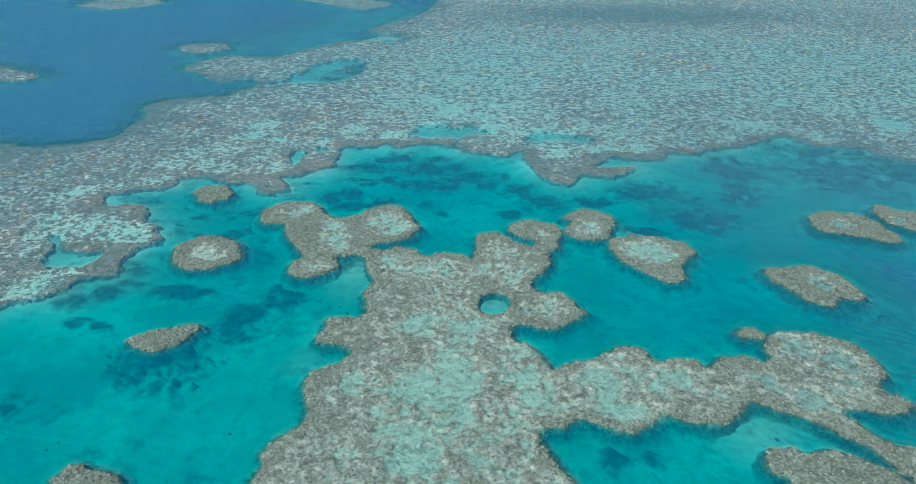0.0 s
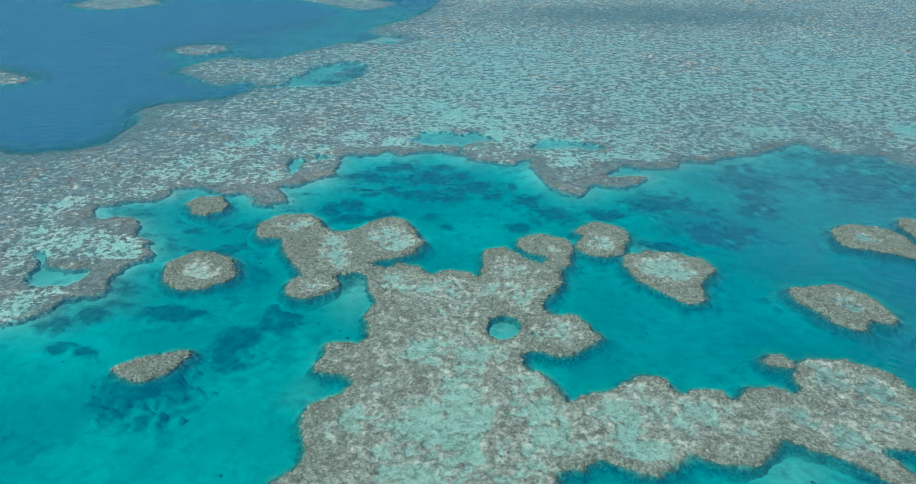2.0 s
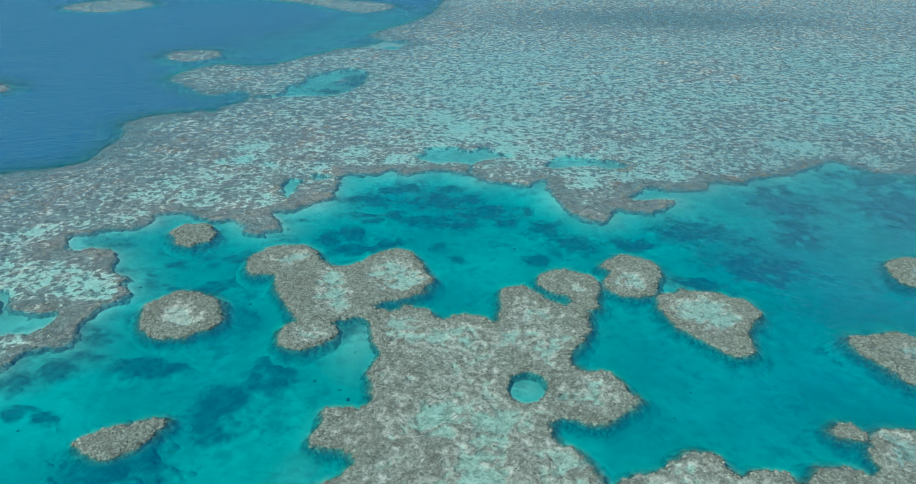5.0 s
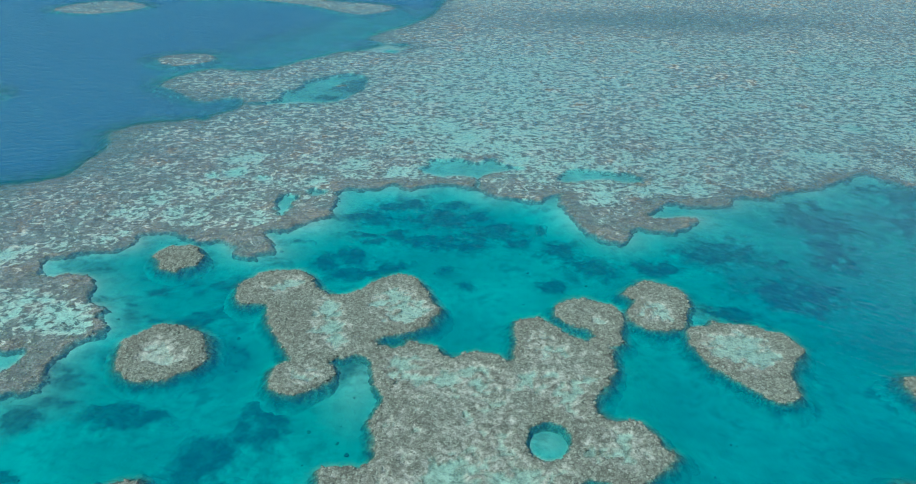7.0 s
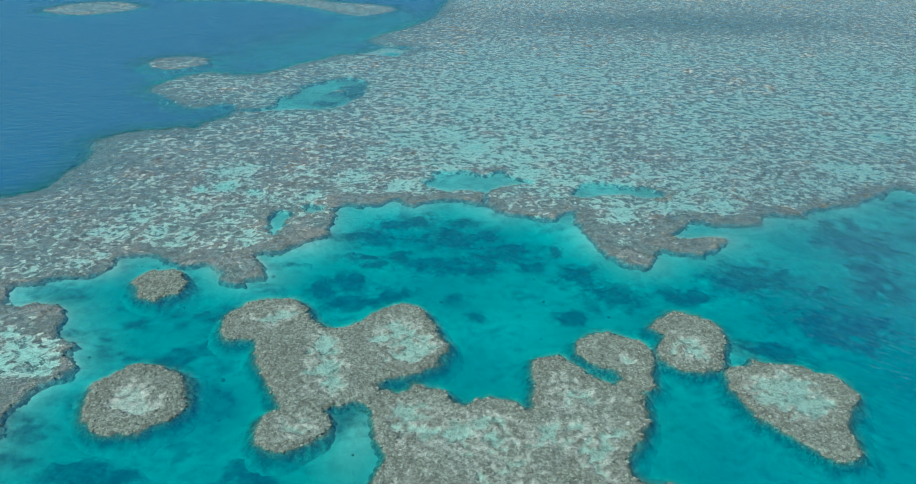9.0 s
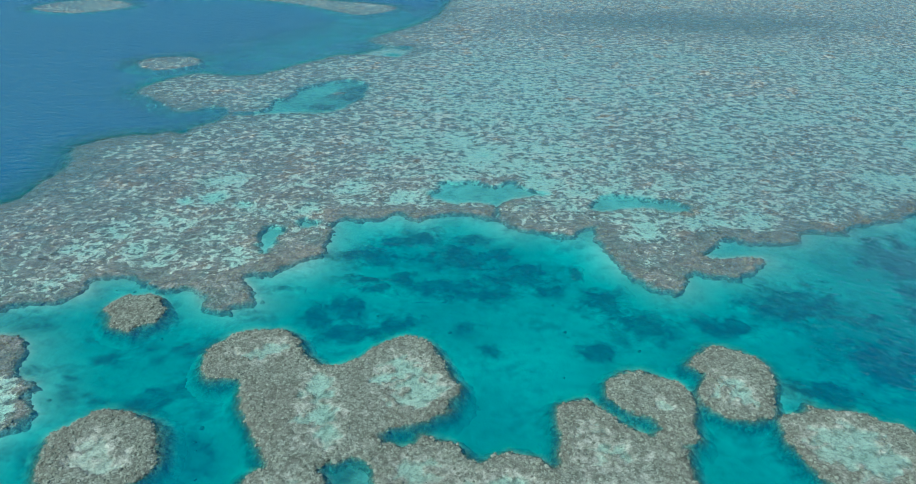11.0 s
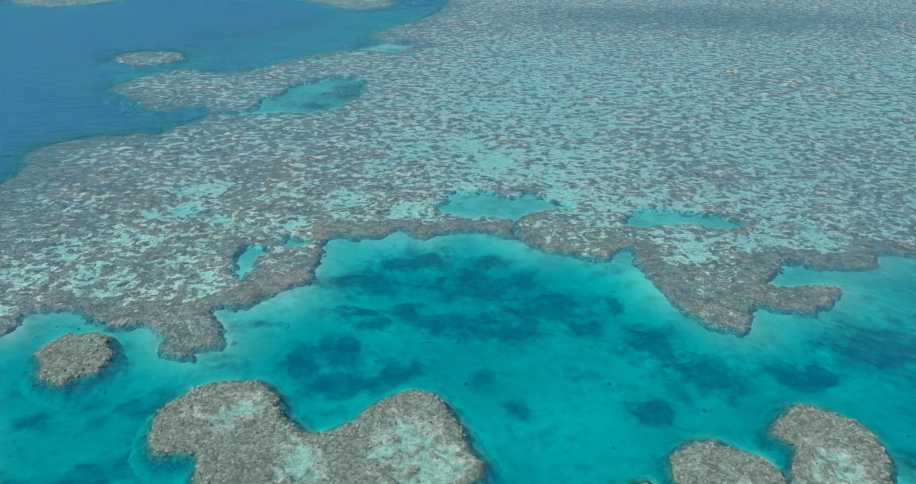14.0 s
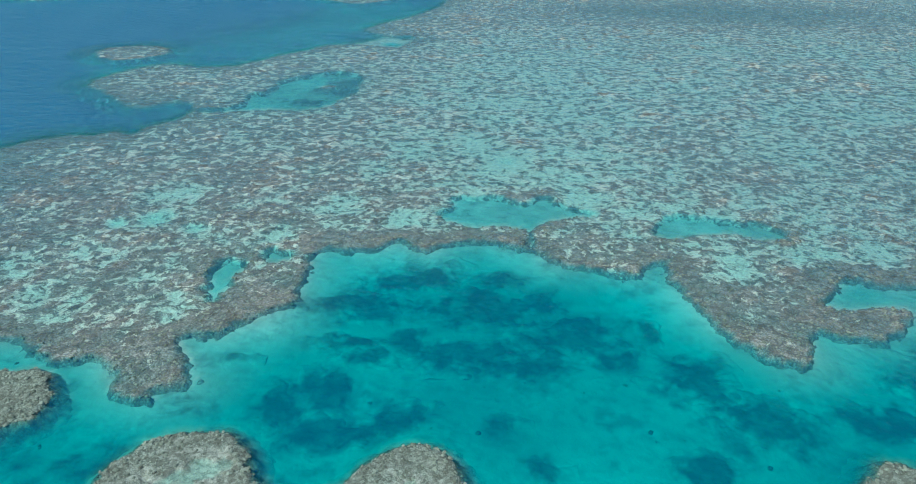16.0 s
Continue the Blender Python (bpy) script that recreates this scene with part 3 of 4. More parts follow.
def floor_height(x, y, d):
    """The sand floor; d is the distance to the shore of the reef flat (minus: off it). Over d the pools of the flat are shallow."""
    off = np.clip(-d, 0, None)
    lagoon = -0.62 - 1.28 * (1 - np.exp(-off / 7.0))
    lagoon -= 2.5 * np.exp(-((x - 86) / 31) ** 2 - ((y - 113) / 23) ** 2) + 0.5 * np.exp(-((x - 45) / 25) ** 2 - ((y - 97) / 14) ** 2)
    for cx, cy, r, up in SHOALS:
        lagoon = lagoon + 0.5 * up * np.exp(-((x - cx) ** 2 + (y - cy) ** 2) / r ** 2)
    ocean = -2.4 - 4.9 * (1 - np.exp(-off / 6.0))
    ocean = ocean + 4.4 * np.exp(-((0.46 * (x + 62) + 0.89 * (y - 369)) / 85) ** 4 - ((0.89 * (x + 62) - 0.46 * (y - 369)) / 30) ** 2)
    ocean = ocean + 3.0 * np.exp(-((x + 80) / 14) ** 2 - ((y - 246) / 12) ** 2)
    ocean = ocean + 5.6 * np.exp(-((x + 34) / 12) ** 2 - ((y - 330) / 8) ** 2)
    z = np.where(y > x + 260, ocean, lagoon) + 0.26 * layered(x / 9, y / 9, 40)
    z = np.where(d > 0, -0.78 + 0.14 * layered(x / 7, y / 7, 44) - 0.25 * step(y, 225, 250) - 2.5 * step(y, 290, 330), z)
    return np.minimum(z, -0.32)


def surface(name, x, y, z, keep, mat, fields=None, smooth=True):
    """A mesh object from a grid of points; keep says which points are wanted."""
    rows, columns = x.shape
    index = np.arange(rows * columns).reshape(rows, columns)
    quads = np.stack([index[:-1, :-1], index[:-1, 1:], index[1:, 1:], index[1:, :-1]], -1).reshape(-1, 4)
    k = keep.ravel()
    quads = quads[k[quads].any(1)]
    used = np.unique(quads)
    renumber = np.zeros(rows * columns, np.int64)
    renumber[used] = np.arange(len(used))
    quads = renumber[quads]
    points = np.stack([x.ravel()[used], y.ravel()[used], z.ravel()[used]], 1)
    mesh = mesh_from(name, points, quads, smooth)
    for key, values in (fields or {}).items():
        mesh.attributes.new(key, "FLOAT", "POINT").data.foreach_set("value", values.ravel()[used].astype(np.float32))
    mesh.materials.append(mat)
    return new(name, mesh)


def mesh_from(name, points, faces, smooth=True):
    corners = faces.shape[1]
    mesh = bpy.data.meshes.new(name)
    mesh.vertices.add(len(points))
    mesh.vertices.foreach_set("co", points.astype(np.float32).ravel())
    mesh.loops.add(faces.size)
    mesh.loops.foreach_set("vertex_index", faces.astype(np.int32).ravel())
    mesh.polygons.add(len(faces))
    mesh.polygons.foreach_set("loop_start", np.arange(0, faces.size, corners, dtype=np.int32))
    mesh.polygons.foreach_set("use_smooth", np.full(len(faces), smooth))
    mesh.update(calc_edges=True)
    mesh.validate()
    return mesh


# ---- the wide plan grid: finer where the flight passes near ----
def wide_grid(ratio):
    ys = 44.0 * (1 + ratio) ** np.arange(int(math.log(570 / 44) / math.log(1 + ratio)))
    u = np.linspace(-1, 1, int(2.3 / (ratio * 1.15)))
    return np.meshgrid(u, ys)[0] * (0.72 * ys + 27)[:, None], np.repeat(ys[:, None], len(u), 1)


def with_rim(x, y):
    """The same grid with far rows and columns added, out to the horizon."""
    left, right = x[:, :1], x[:, -1:]
    x = np.hstack([left - 4000, left - 900, left - 250, left - 60, x, right + 60, right + 250, right + 900, right + 4000])
    y = np.hstack([y[:, :1]] * 4 + [y] + [y[:, -1:]] * 4)
    low, high = [x[:1]] * 5, [x[-1:]] * 4
    x = np.vstack(low + [x] + high)
    before = [np.full_like(y[:1], v) for v in (-4000, -900, -200, -20, 25)]
    after = [np.full_like(y[:1], v) for v in (700, 1100, 2200, 4800)]
    return x, np.vstack(before + [y] + after)


# ---- the reef flat ----
# Broad pale stretches and shallow sandy basins on the flat: centre and radius.
SAND_FLAT_WEST = [
    (-66.7, 124.9, 4.5), (-73.7, 128.3, 4.0), (-61.0, 122.8, 3.0), (-71.0, 163.8, 3.0), (-81.4, 130.7, 3.5), (-70.0, 104.5, 4.0), (-46.0, 150.5, 3.0), (-57.1, 162.2, 3.0),
    (-71.4, 150.2, 3.0), (-80.0, 120.4, 4.0), (-65.1, 158.5, 3.5), (-84.5, 145.5, 3.0), (-53.8, 154.9, 3.2), (-44.5, 152.3, 3.4), (-61.9, 161.5, 4.0), (-68.0, 170.0, 3.5),
    (-42.2, 161.8, 2.6), (-59.9, 173.4, 3.0), (-56.4, 195.9, 4.0),
]
SAND_FLAT_NORTH = [
    (-30.1, 193.0, 3.0), (-27.0, 181.3, 3.0), (-18.2, 186.6, 2.6), (-1.8, 212.6, 3.5), (9.6, 195.8, 3.0), (24.2, 161.7, 2.4), (27.0, 164.5, 2.0), (25.9, 170.4, 1.8), (37.4, 175.5, 3.4),
    (-39.6, 196.4, 3.0), (-25.6, 207.6, 3.4), (-36.2, 181.1, 2.5), (47.9, 175.8, 3.0), (-20.0, 217.2, 4.0), (-8.9, 224.7, 4.0), (52.0, 171.0, 3.0), (83.6, 198.1, 5.0),
]
BASINS = [(-56.0, 186.3, 2.2), (-48.9, 183.2, 1.3), (-1.8, 212.6, 1.6), (104.4, 221.8, 2.5), (126.0, 199.0, 4.0), (-60.8, 184.5, 1.4)]


def line_distance(x, y, line):
    """How far off an open line lies."""
    least = np.full(np.shape(x), 1e9)
    for (ax, ay), (bx, by) in zip(line[:-1], line[1:]):
        ex, ey = bx - ax, by - ay
        u = np.clip(((x - ax) * ex + (y - ay) * ey) / (ex * ex + ey * ey), 0, 1)
        np.minimum(least, (x - ax - u * ex) ** 2 + (y - ay - u * ey) ** 2, out=least)
    return np.sqrt(least)


def flat_field(x, y, shore, d):
    """How sandy the flat is, 0.5 where sand meets coral: bare along the rims, a pale net in the north, thin towards the east."""
    wide, far = layered(x / 9, y / 9, 67, 3), step(y, 170, 260)
    more = -0.6 + 0.42 * step(x, -35, 10) + 0.5 * wide + 0.55 * bell(x, y, 10, 255, 52, 80) - 0.15 * step(x - 0.2 * (y - 180), 35, 80) + 0.6 * bell(x, y, 130, 280, 60, 70)
    more -= 1.3 * (1 - step(shore + 5 * wide, 0.3, 4.5)) + 0.35 * (1 - step(d + 2.5 * wide, 0.0, 1.5)) + 1.2 * bell(x, y, 24, 161, 9, 9)
    more -= 0.9 * (1 - step(line_distance(x, y, FLAT_OCEAN) + 7 * wide, 0.0, 12.0))
    # Lowered to darken parts of the flat, most in the far north-east.
    more -= 0.6 * bell(x, y, 34, 222, 12, 26) + 0.7 * bell(x, y, 89, 288, 20, 18) + 2.0 * bell(x, y, 95, 402, 75, 30) + 0.3 * step(y, 310, 370)
    more += 0.9 * spots(x, y, SAND_FLAT_WEST + SAND_FLAT_NORTH) + 1.5 * spots(x, y, BASINS)
    return np.clip(0.5 + 0.27 * (0.38 * (mottle(x, y, 2.0, 71) * (1 - far) + mottle(x, y, 3.2, 72) * far) * (1 - 0.3 * step(x, 50, 110)) + more), 0, 1)


def flat_height(x, y, d, ragged_d, field):
    seaward = step(y - x, 235, 275)
    lift = -0.05 + 0.02 * step(y, 200, 280) * step(x, -60, 0) - 0.15 * bell(x, y, 100, 400, 70, 26) - 0.15 * seaward * np.exp(-np.clip(d, 0, 50) / 5)
    for cx, cy, r in BASINS:
        lift = lift - 0.22 * bell(x, y, cx, cy, r, r)
    return crust(x, y, ragged_d, field, lift - 0.05 * np.exp(-np.clip(d, 0, 50) / 4), 31, 0.1)


def flat_distances(x, y):
    shore = inside(x, y, flat_line, 60.0)
    d = flat_inside(x, y, shore)
    return shore, d, d + 1.6 * ragged(x, y, 21) * step(-np.abs(d), -6, -1)


fx, fy = with_rim(*wide_grid(0.0029))
f_shore, f_raw, f_ragged = flat_distances(fx, fy)
f_sand = flat_field(fx, fy, f_shore, f_raw)
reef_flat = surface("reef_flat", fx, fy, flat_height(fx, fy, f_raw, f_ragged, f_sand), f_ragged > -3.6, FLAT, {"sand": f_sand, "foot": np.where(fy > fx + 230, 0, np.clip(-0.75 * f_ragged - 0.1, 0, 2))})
tagged(reef_flat, "wide grey-brown reef flat flecked with pale sand hollows", "reef")
gx, gy = with_rim(*wide_grid(0.0048))
g_shore, g_raw, g_ragged = flat_distances(gx, gy)

# ---- the reefs of the lagoon ----
ALL_REEFS = []


def head_shape(seed):
    """A lump of coral: a rough dome of unit size."""
    rnd = np.random.RandomState(seed)
    points = [(0, 0, 0.85)]
    for count, radius, z, turn in ((5, 0.55, 0.68, 0.0), (7, 1.0, 0.2, 0.3), (7, 0.95, -0.35, 0.3)):
        for i in range(count):
            a = turn + 2 * math.pi * i / count
            r = radius * (0.6 + 0.8 * rnd.rand())
            points.append((r * math.cos(a), r * math.sin(a), z + 0.22 * (rnd.rand() - 0.5)))
    faces = [(0, 1 + i, 1 + (i + 1) % 5) for i in range(5)]
    for i in range(7):
        j, k = (i * 5) // 7, ((i + 1) * 5) // 7
        faces.append((1 + j, 6 + i, 6 + (i + 1) % 7))
        if k != j:
            faces.append((1 + j, 6 + (i + 1) % 7, 1 + k % 5))
        faces.append((6 + i, 13 + i, 13 + (i + 1) % 7))
        faces.append((6 + i, 13 + (i + 1) % 7, 6 + (i + 1) % 7))
    return np.array(points), np.array(faces)


HEAD_SHAPES = [head_shape(s) for s in range(6)]
HEAD_MESHES = []
for shape_points, shape_faces in HEAD_SHAPES:
    head_mesh = mesh_from("coral_head", shape_points, shape_faces, False)
    head_mesh.materials.append(HEAD)
    HEAD_MESHES.append(head_mesh)


def scatter_over(x, y, z, d, field, spacing, seed):
    """Random places for lumps of coral on a grid of reef, thicker along the rim and off the sand."""
    rnd = np.random.RandomState(seed)
    cell = x[0, 1] - x[0, 0]
    count = int((x.max() - x.min()) * (y.max() - y.min()) / spacing ** 2)
    row, column = rnd.randint(0, x.shape[0], count), rnd.randint(0, x.shape[1], count)
    dd, ff = d[row, column], field[row, column]
    ok = (dd > 0.05) & (rnd.rand(count) < np.where(dd < 2.5, 1.0, 0.55) * (1 - step(ff, 0.3, 0.6)))
    row, column = row[ok], column[ok]
    count = len(row)
    return x[row, column] + (rnd.rand(count) - 0.5) * cell, y[row, column] + (rnd.rand(count) - 0.5) * cell, z[row, column], dd[ok]


def coral_heads(reef, px, py, pz, dd, singles, seed, big=1.0):
    """Lumps of coral on a reef: the largest as parts of their own, the rest joined."""
    rnd = np.random.RandomState(seed + 1)
    count = len(px)
    size = big * (0.07 + 0.14 * rnd.rand(count) ** 2) * np.where(dd < 2.0, 1.25, 1.0)
    turn, tall = rnd.rand(count) * 2 * math.pi, 0.4 + 0.5 * rnd.rand(count)
    order = np.argsort(-size)
    for i in order[:singles]:
        one = new("coral_head", HEAD_MESHES[i % 6])
        one.matrix_world = Matrix.LocRotScale((px[i], py[i], pz[i]), Euler((0, 0, turn[i])), (size[i], size[i] * 0.9, size[i] * tall[i]))
        one.parent = reef
    rest = order[singles:]
    points, faces, start = [], [], 0
    for kind in range(6):
        mine = rest[rest % 6 == kind]
        base, tris = HEAD_SHAPES[kind]
        c, s = np.cos(turn[mine])[:, None], np.sin(turn[mine])[:, None]
        sx = size[mine][:, None]
        wob = 1 + 0.6 * (rnd.rand(len(mine), len(base)) - 0.5)
        bx, by = base[None, :, 0] * wob, base[None, :, 1] * wob
        vx, vy = px[mine][:, None] + sx * (c * bx - s * by), py[mine][:, None] + sx * (s * bx + c * by)
        vz = pz[mine][:, None] + sx * tall[mine][:, None] * base[None, :, 2] * wob
        points.append(np.stack([vx, vy, vz], -1).reshape(-1, 3))
        faces.append((tris[None] + (np.arange(len(mine)) * len(base))[:, None, None]).reshape(-1, 3) + start)
        start += len(mine) * len(base)
    if start:
        mesh = mesh_from("coral_rubble", np.vstack(points), np.vstack(faces), False)
        mesh.materials.append(HEADS)
        rubble = new("coral_rubble", mesh)
        rubble.parent = reef
        tagged(rubble, kind="stuff")


def reef_sand(x, y, d, sandy, mottled, seed):
    """How sandy the top of a reef is, 0.5 where sand meets coral; mottled reefs have sand all over, others in their spots alone."""
    more = (3.5 - 3.2 * mottled) * spots(x, y, sandy) - 2.2 + 2.2 * mottled
    more += bell(x, y, -22, 128, 22, 13) * mottled * (2.4 * spots(x, y, sandy) - 1.7)
    more -= 0.5 * bell(x, y, 50, 79, 13, 10)
    more += 1.4 * mottled * layered(x / 5, y / 5, seed + 38, 2)
    more -= 1.2 * (1 - step(d + 1.8 * layered(x / 4, y / 4, seed + 30, 3), 0.2, 2.6))
    return np.clip(0.5 + 0.27 * (0.6 * mottle(x, y, 1.5, seed + 33) + more), 0, 1)


def islands(mask, least):
    """The separate regions of a mask that have at least so many cells."""
    left = mask.copy()
    while left.any():
        seed_row, seed_column = np.argwhere(left)[0]
        region, edge = np.zeros(mask.shape, bool), [(seed_row, seed_column)]
        left[seed_row, seed_column] = False
        while edge:
            r, c = edge.pop()
            region[r, c] = True
            for i, j in ((r + 1, c), (r - 1, c), (r, c + 1), (r, c - 1)):
                if 0 <= i < mask.shape[0] and 0 <= j < mask.shape[1] and left[i, j]:
                    left[i, j] = False
                    edge.append((i, j))
        if region.sum() >= least:
            yield region


def sand_sheets(reef, x, y, z, field, seed):
    """Pale sand lying in the hollows of a reef top, each drift a part."""
    core = field + 0.4 * layered(x / 0.7, y / 0.7, seed + 60, 4) > 0.93
    for region in islands(core, 30):
        sheet = surface("sand_patch", x, y, z + 0.015, region, DRIFT)
        sheet.parent = reef
        tagged(sheet, "pale mint-tinted coral sand")


def reef_body(name, label, line, sandy, lift, seed, cell, spacing, singles, pools=(), mottled=0.0, big=1.0):
    pad = 6.0
    xs = np.arange(line[:, 0].min() - pad, line[:, 0].max() + pad, cell)
    ys = np.arange(line[:, 1].min() - pad, line[:, 1].max() + pad, cell)
    x, y = np.meshgrid(xs, ys)
    d = inside(x, y, line, 12.0)
    d = off_pools(x, y, d, pools)
    d = d + (0.5 + 0.5 * step(d, -2.6, 0.2)) * ragged(x, y, seed) * (1.0 if cell < 0.5 else 3.0)
    field = reef_sand(x, y, d, sandy, mottled, seed)
    z = crust(x, y, d, field, lift, seed)
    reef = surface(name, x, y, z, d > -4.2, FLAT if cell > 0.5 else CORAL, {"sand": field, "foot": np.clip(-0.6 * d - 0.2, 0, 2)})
    tagged(reef, label, "coral reef", "reefs of the lagoon")
    if cell < 0.5:
        sand_sheets(reef, x, y, z, field, seed)
    if spacing:
        coral_heads(reef, *scatter_over(x, y, z, d, field, spacing, seed), singles, seed, big)
    ALL_REEFS.append((line, pools, seed, lift, sandy, mottled))
    return reef


flat_rnd = np.random.RandomState(91)
hx, hy = -82 + 170 * flat_rnd.rand(60000), 100 + 90 * flat_rnd.rand(60000)
h_shore, h_raw, h_ragged = flat_distances(hx, hy)
h_field = flat_field(hx, hy, h_shore, h_raw)
h_ok = (h_ragged > 0.1) & (h_field < 0.45) & (flat_rnd.rand(60000) < np.where(h_raw < 4, 1.0, 0.35))
hz = flat_height(hx, hy, h_raw, h_ragged, h_field)
coral_heads(reef_flat, hx[h_ok], hy[h_ok], hz[h_ok], h_raw[h_ok], 300, 92, 0.9)
reef_body("coral_reef", "large star-headed grey coral reef mottled with pale sand", main_line, SAND_HEAD + SAND_BODY + SAND_ARM, 0.12, 3, 0.26, 0.42, 300, [main_pool], 0.74)
for number, (label, outline, sandy, lift) in enumerate(BOMMIES):
    far = np.mean([p[1] for p in outline]) > 200
    reef_body("coral_islet" if far else "coral_bommie", label, rounded(outline), sandy, lift - (0.14 if far else 0.12), 50 + number, 0.8 if far else 0.2, 0 if far else 0.38, 40, mottled=0.6 if far else 0.0)

# ---- drowned coral patches on the sea floor: centre and half widths ----
PATCHES_NORTH = [
    (-15.7, 170.0, 6.0, 3.4), (-23.2, 164.1, 5.3, 3.0), (-0.2, 165.8, 2.9, 2.5), (-6.2, 162.4, 4.2, 3.1), (-3.6, 153.0, 6.3, 3.0), (2.3, 158.2, 4.0, 3.6),
    (-16.4, 156.6, 2.3, 2.1), (-20.0, 153.8, 3.2, 1.5), (-28.8, 145.0, 2.4, 3.6), (-24.2, 148.2, 2.4, 3.1), (-23.1, 141.5, 6.0, 2.1), (-16.1, 143.4, 2.8, 2.1),
    (-6.7, 143.1, 1.7, 1.7), (-3.4, 137.4, 1.5, 1.8), (13.6, 149.2, 4.3, 2.5), (18.5, 143.0, 3.4, 2.3), (11.2, 158.9, 1.0, 2.4), (-6.6, 170.1, 4.6, 2.1),
    (11.9, 136.9, 2.6, 1.7), (-11.1, 154.8, 4.8, 2.2), (6.1, 154.0, 2.6, 2.6), (-8.6, 165.0, 4.0, 3.0), (-22.9, 155.9, 3.9, 1.6),
]
PATCHES_EAST = [
    (43.3, 149.2, 6.9, 4.4), (51.9, 145.3, 3.4, 2.3), (68.4, 164.0, 6.6, 7.4), (66.3, 153.4, 4.1, 2.5), (64.0, 147.4, 3.4, 3.9), (50.7, 135.9, 8.0, 5.2),
    (14.0, 149.8, 3.5, 3.6), (18.0, 144.9, 3.3, 2.2), (37.4, 128.9, 5.0, 3.4), (29.9, 143.2, 4.7, 2.5), (68.7, 98.2, 3.4, 2.1), (93.2, 161.7, 10.7, 11.1),
    (62.3, 146.2, 3.3, 3.4), (95.0, 177.5, 9.3, 4.6), (109.7, 165.8, 7.3, 10.4),
]
PATCHES_WEST = [
    (-34.5, 94.6, 3.9, 4.7), (-29.3, 102.8, 3.3, 3.5), (-43.0, 83.8, 5.2, 4.6), (-63.8, 100.0, 2.4, 2.2), (-60.3, 93.9, 1.8, 1.3), (-59.6, 102.5, 2.5, 1.9),
    (-56.3, 93.1, 1.4, 1.2), (-60.0, 74.2, 1.9, 2.4), (19.7, 64.5, 1.8, 2.3), (22.9, 65.0, 1.7, 2.4), (-46.8, 104.0, 5.0, 2.0), (-21.8, 113.5, 4.3, 3.1),
    (-34.6, 152.8, 1.6, 1.2), (-39.2, 269.1, 3.8, 12.0), (-46.3, 253.6, 4.9, 3.6),
]

# Broad stretches where weed and rubble darken the sand: centre, half widths, strength.
MEADOWS = [(-47, 128, 9, 9, 0.85), (-38, 118, 5, 9, 0.6), (-62, 112, 6, 5, 0.7), (-40, 146, 8, 4, 0.6), (-46, 104, 7, 5, 0.5), (20, 140, 10, 9, 0.5), (23.5, 181.6, 6, 2.0, 1.0), (-62, 124, 7, 8, 0.9), (-55, 109, 8, 6, 0.85), (-44, 137, 9, 5, 0.8), (-56, 138, 8, 5, 0.7), (36, 146, 8, 6, 0.65), (45, 154, 10, 7, 0.5), (32, 131, 8, 5, 0.55), (-34, 262, 8, 10, 1.3), (-8, 165, 20, 10, 0.55), (-22, 147, 13, 7, 0.55), (3, 157, 11, 8, 0.62), (88, 165, 30, 16, 0.55), (52, 142, 16, 9, 0.5), (17, 146, 12, 9, 0.45), (-60, 103, 10, 6, 0.5), (-56, 131, 8, 9, 0.85), (-50, 100, 10, 4, 0.4), (-66, 142, 8, 5, 0.55), (-38, 126, 6, 10, 0.4)]

# ---- the sea floor ----
bx, by = gx, gy


def rubble_field(x, y, shore, near, main):
    """How dark the floor is, round the reefs and where rubble and weed lie; shore, near and main are the distances to
    the flat, to any reef and to the largest one.
    """
    # The floor darkens unevenly towards the edge of each reef.
    skirt = np.maximum(0.7 * step(near + 2.0 * layered(x / 5, y / 5, 75, 3), -4.6, -0.3), 0.6 * step(main + 1.2 * layered(x / 4, y / 4, 73, 3), -3.4, -0.2))
    field = skirt * (inside(x, y, main_pool) < -1.5)
    field = np.maximum(field, 0.9 * step(y - x, 235, 275) * step(shore, -13, -2) * (shore < 1) * (1 - bell(x, y, -34, 330, 14, 9)))
    for cx, cy, r, up in SHOALS:
        field = field * (1 - 0.95 * min(up / 1.6, 1) * np.exp(-((x - cx) ** 2 + (y - cy) ** 2) / (1.4 * r) ** 2))
    for cx, cy, rx, ry, dark in MEADOWS:
        field = np.maximum(field, dark * np.exp(-((x - cx) / rx) ** 2 - ((y - cy) / ry) ** 2) * np.clip(0.8 + 1.3 * layered(x / 4.5, y / 4.5, 77, 4), 0, 1.25))
    for cx, cy, rx, ry in PATCHES_NORTH + PATCHES_EAST + PATCHES_WEST:
        field = np.maximum(field, 0.72 * np.exp(-0.45 * ((x - cx) / rx) ** 2 - 0.45 * ((y - cy) / ry) ** 2) * np.clip(1 + 0.9 * layered(x / 2.5, y / 2.5, 79, 4), 0, 1.3))
    return field


def reef_distance(x, y, chosen):
    best = np.full(np.shape(x), -25.0)
    for line, pools, *_ in chosen:
        near = inside(x, y, line)
        for pool in pools:
            near = np.minimum(near, -inside(x, y, pool))
        best = np.maximum(best, near)
    return best


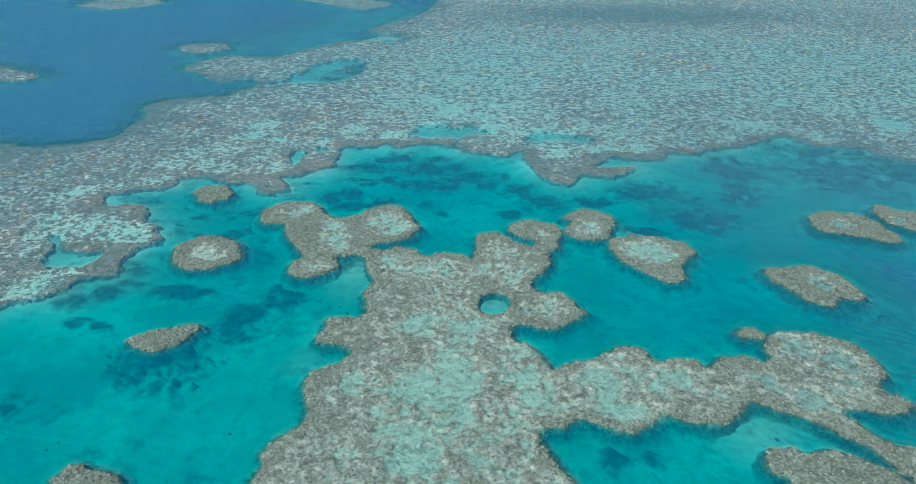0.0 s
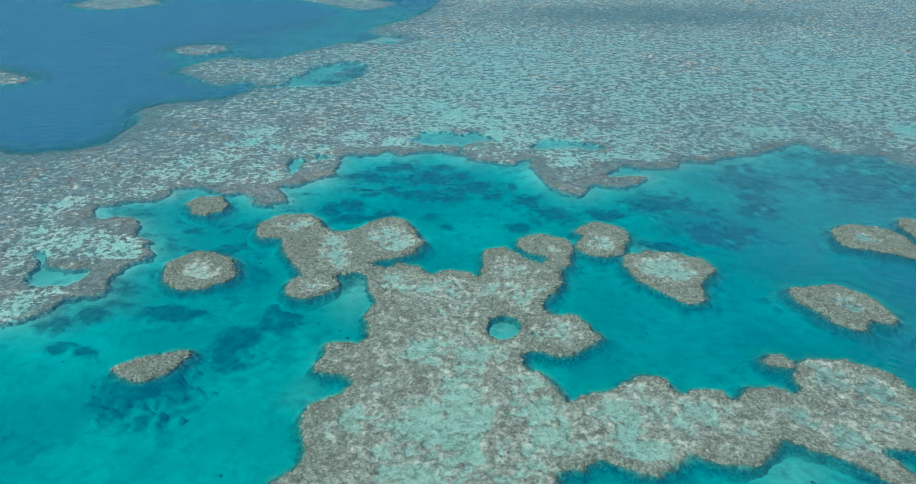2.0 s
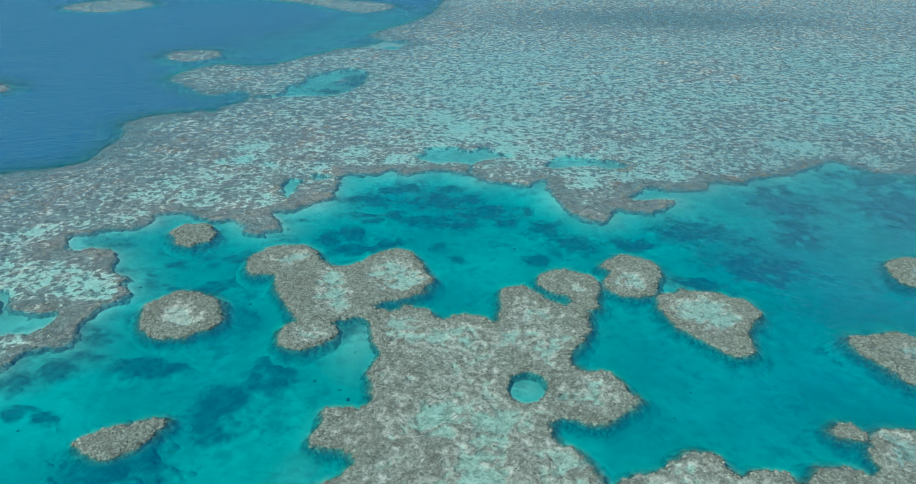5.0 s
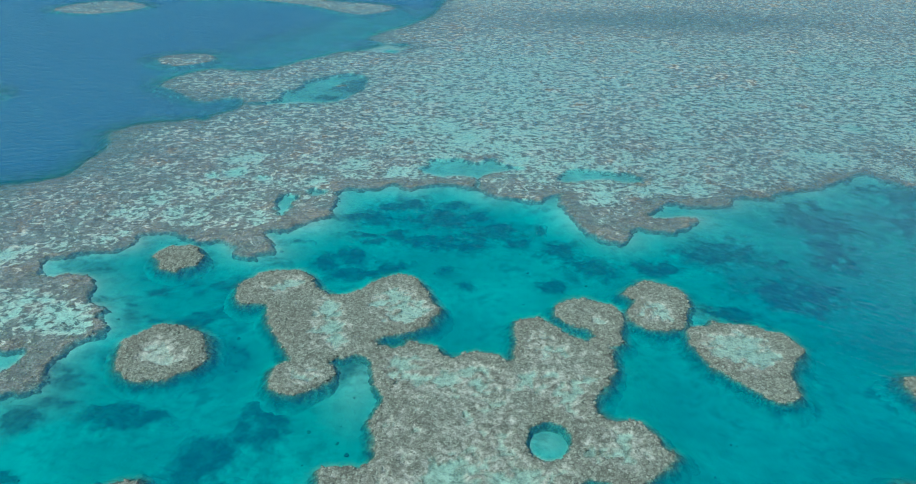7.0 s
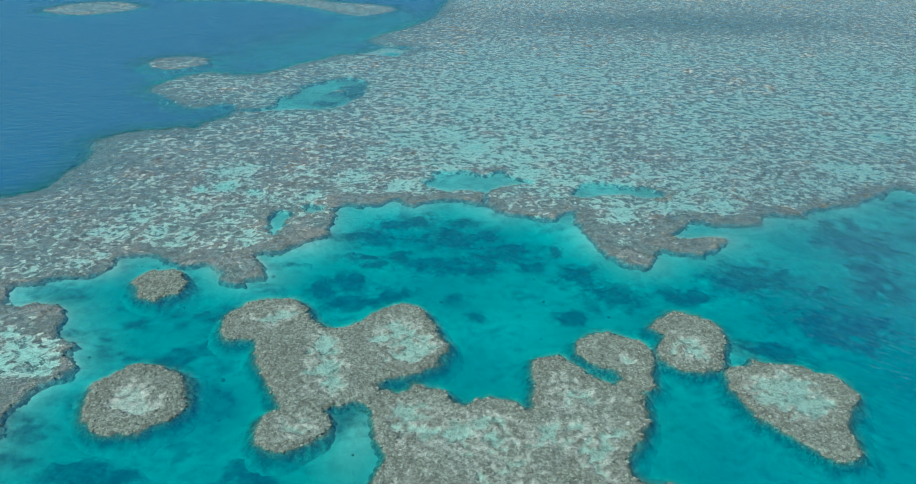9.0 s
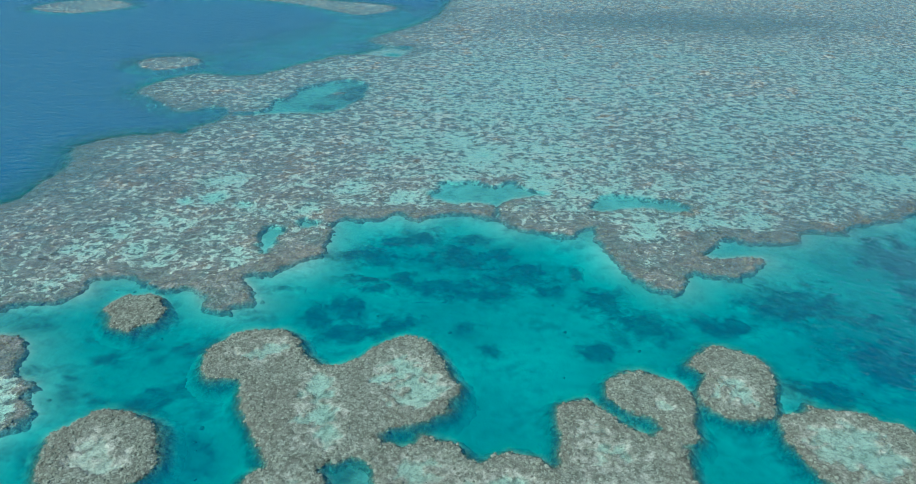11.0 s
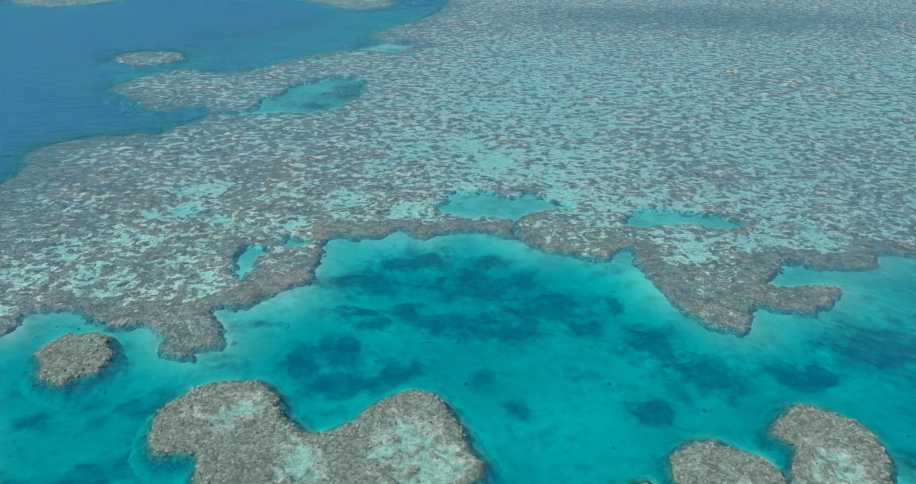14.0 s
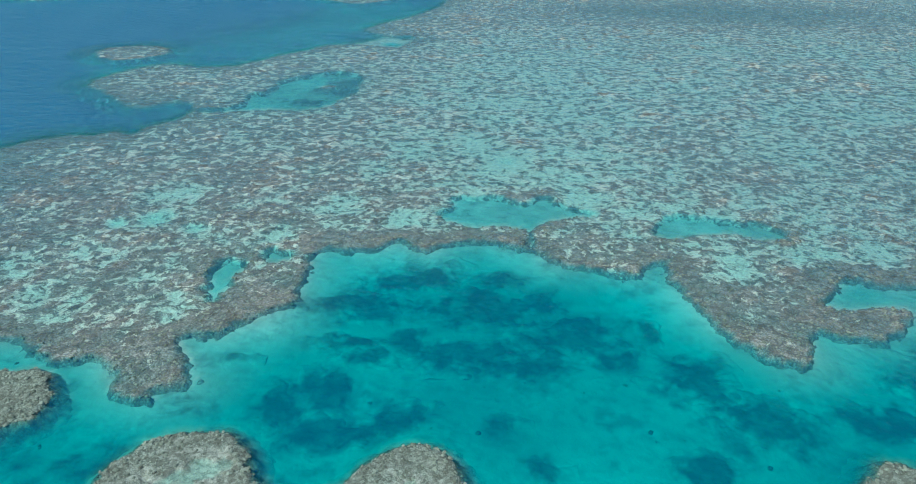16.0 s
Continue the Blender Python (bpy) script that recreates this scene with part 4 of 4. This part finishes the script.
b_near, b_main = reef_distance(gx, gy, ALL_REEFS[1:]), reef_distance(gx, gy, ALL_REEFS[:1])
b_z = floor_height(gx, gy, g_shore)
b_z += (np.maximum(b_z, -2.2) - b_z) * step(np.maximum(b_near, b_main), -11, -4)
b_z += (np.maximum(b_z, -1.6) - b_z) * step(np.maximum(b_near, b_main), -4.5, -0.3)
b_rubble = rubble_field(gx, gy, g_shore, b_near, b_main)
seabed = surface("seabed", bx, by, b_z, np.ones(bx.shape, bool), SAND, {"rubble": b_rubble})
tagged(seabed, "pale coral sand floor with dark rubble drifts", "ground", kind="structure")

# ---- drowned coral patches on the floor ----
def drowned_patch(cx, cy, rx, ry, seed, rise):
    x, y = np.meshgrid(np.arange(-2.1, 2.11, 0.3 / max(rx, ry)) * rx + cx, np.arange(-2.1, 2.11, 0.3 / max(rx, ry)) * ry + cy)
    sway = 0.8 * min(rx, ry) + 0.8
    wx, wy = x + sway * layered(x / 3.5, y / 3.5, seed, 3), y + sway * layered(x / 3.5, y / 3.5, seed + 3, 3)
    d = 1.15 - 0.85 * np.hypot((wx - cx) / rx, (wy - cy) / ry) + 0.45 * layered(x / 3.4, y / 3.4, seed, 4) + 0.16 * blotches(x, y, 1.5, seed + 2)
    shore = inside(x, y, flat_line, 60.0)
    z = floor_height(x, y, shore) - 0.03 + rise * step(d, 0, 0.6) + 0.12 * knobs(x / 0.9, y / 0.9, seed) * step(d, 0, 0.4)
    base = rubble_field(x, y, shore, reef_distance(x, y, ALL_REEFS[1:]), reef_distance(x, y, ALL_REEFS[:1]))
    patch = surface("drowned_coral_patch", x, y, z, d > 0.05, DEEP, {"rubble": base + 0.36 * step(d, 0.1, 1.1)})
    tagged(patch, "dark drowned coral patch on the sandy lagoon floor", "coral patch", "drowned coral patches")


for number, (cx, cy, rx, ry) in enumerate(PATCHES_NORTH + PATCHES_EAST + PATCHES_WEST):
    drowned_patch(cx, cy, rx, ry, 200 + 7 * number, 1.35 if (cx, cy) == PATCHES_WEST[2][:2] else 0.22)

# ---- small lumps of coral strewn over the sand ----
def strewn_lumps(count, seed):
    rnd = np.random.RandomState(seed)
    px, py = -80 + 150 * rnd.rand(count), 52 + 110 * rnd.rand(count)
    clump = layered(px / 9, py / 9, 401, 3) + 0.25 * rnd.rand(count)
    shore = inside(px, py, flat_line, 60.0)
    free = np.maximum(reef_distance(px, py, ALL_REEFS), shore)
    ok = (free < -1.6) & (clump > 0.12)
    px, py, shore = px[ok], py[ok], shore[ok]
    size = 0.12 + 0.24 * rnd.rand(len(px)) ** 3
    points, faces, start = [], [], 0
    for i, z in enumerate(floor_height(px, py, shore)):
        base, tris = HEAD_SHAPES[i % 6]
        points.append(base * (size[i], size[i], 0.5 * size[i]) + (px[i], py[i], z))
        faces.append(tris + start)
        start += len(base)
    mesh = mesh_from("strewn_coral", np.vstack(points), np.vstack(faces), True)
    mesh.materials.append(HEADS)
    lumps = new("strewn_coral", mesh)
    tagged(lumps, "small dark coral lumps strewn over lagoon sand", "coral", kind="stuff")


strewn_lumps(700, 411)

# ---- the sea ----
w_z = np.maximum(b_z, flat_height(gx, gy, g_raw, g_ragged, flat_field(gx, gy, g_shore, g_raw)))
for line, pools, seed, lift, sandy, mottled in ALL_REEFS:
    d = inside(gx, gy, line, 8.0)
    d = off_pools(gx, gy, d, pools)
    d = d + (0.5 + 0.5 * step(d, -2.6, 0.2)) * ragged(gx, gy, seed)
    d = np.where(d < 0.3, 0.3 + 1.35 * (d - 0.3), d)
    w_z = np.maximum(w_z, np.where(d > -7, crust(gx, gy, d, reef_sand(gx, gy, d, sandy, mottled, seed), lift, seed), -99))
sea = surface("water", gx, gy, np.zeros(gx.shape), np.ones(gx.shape, bool), WATER, {"depth": np.clip(-w_z, 0, None)})
tagged(sea, "clear rippled tropical sea, turquoise over sand and blue beyond", "water", kind="structure")
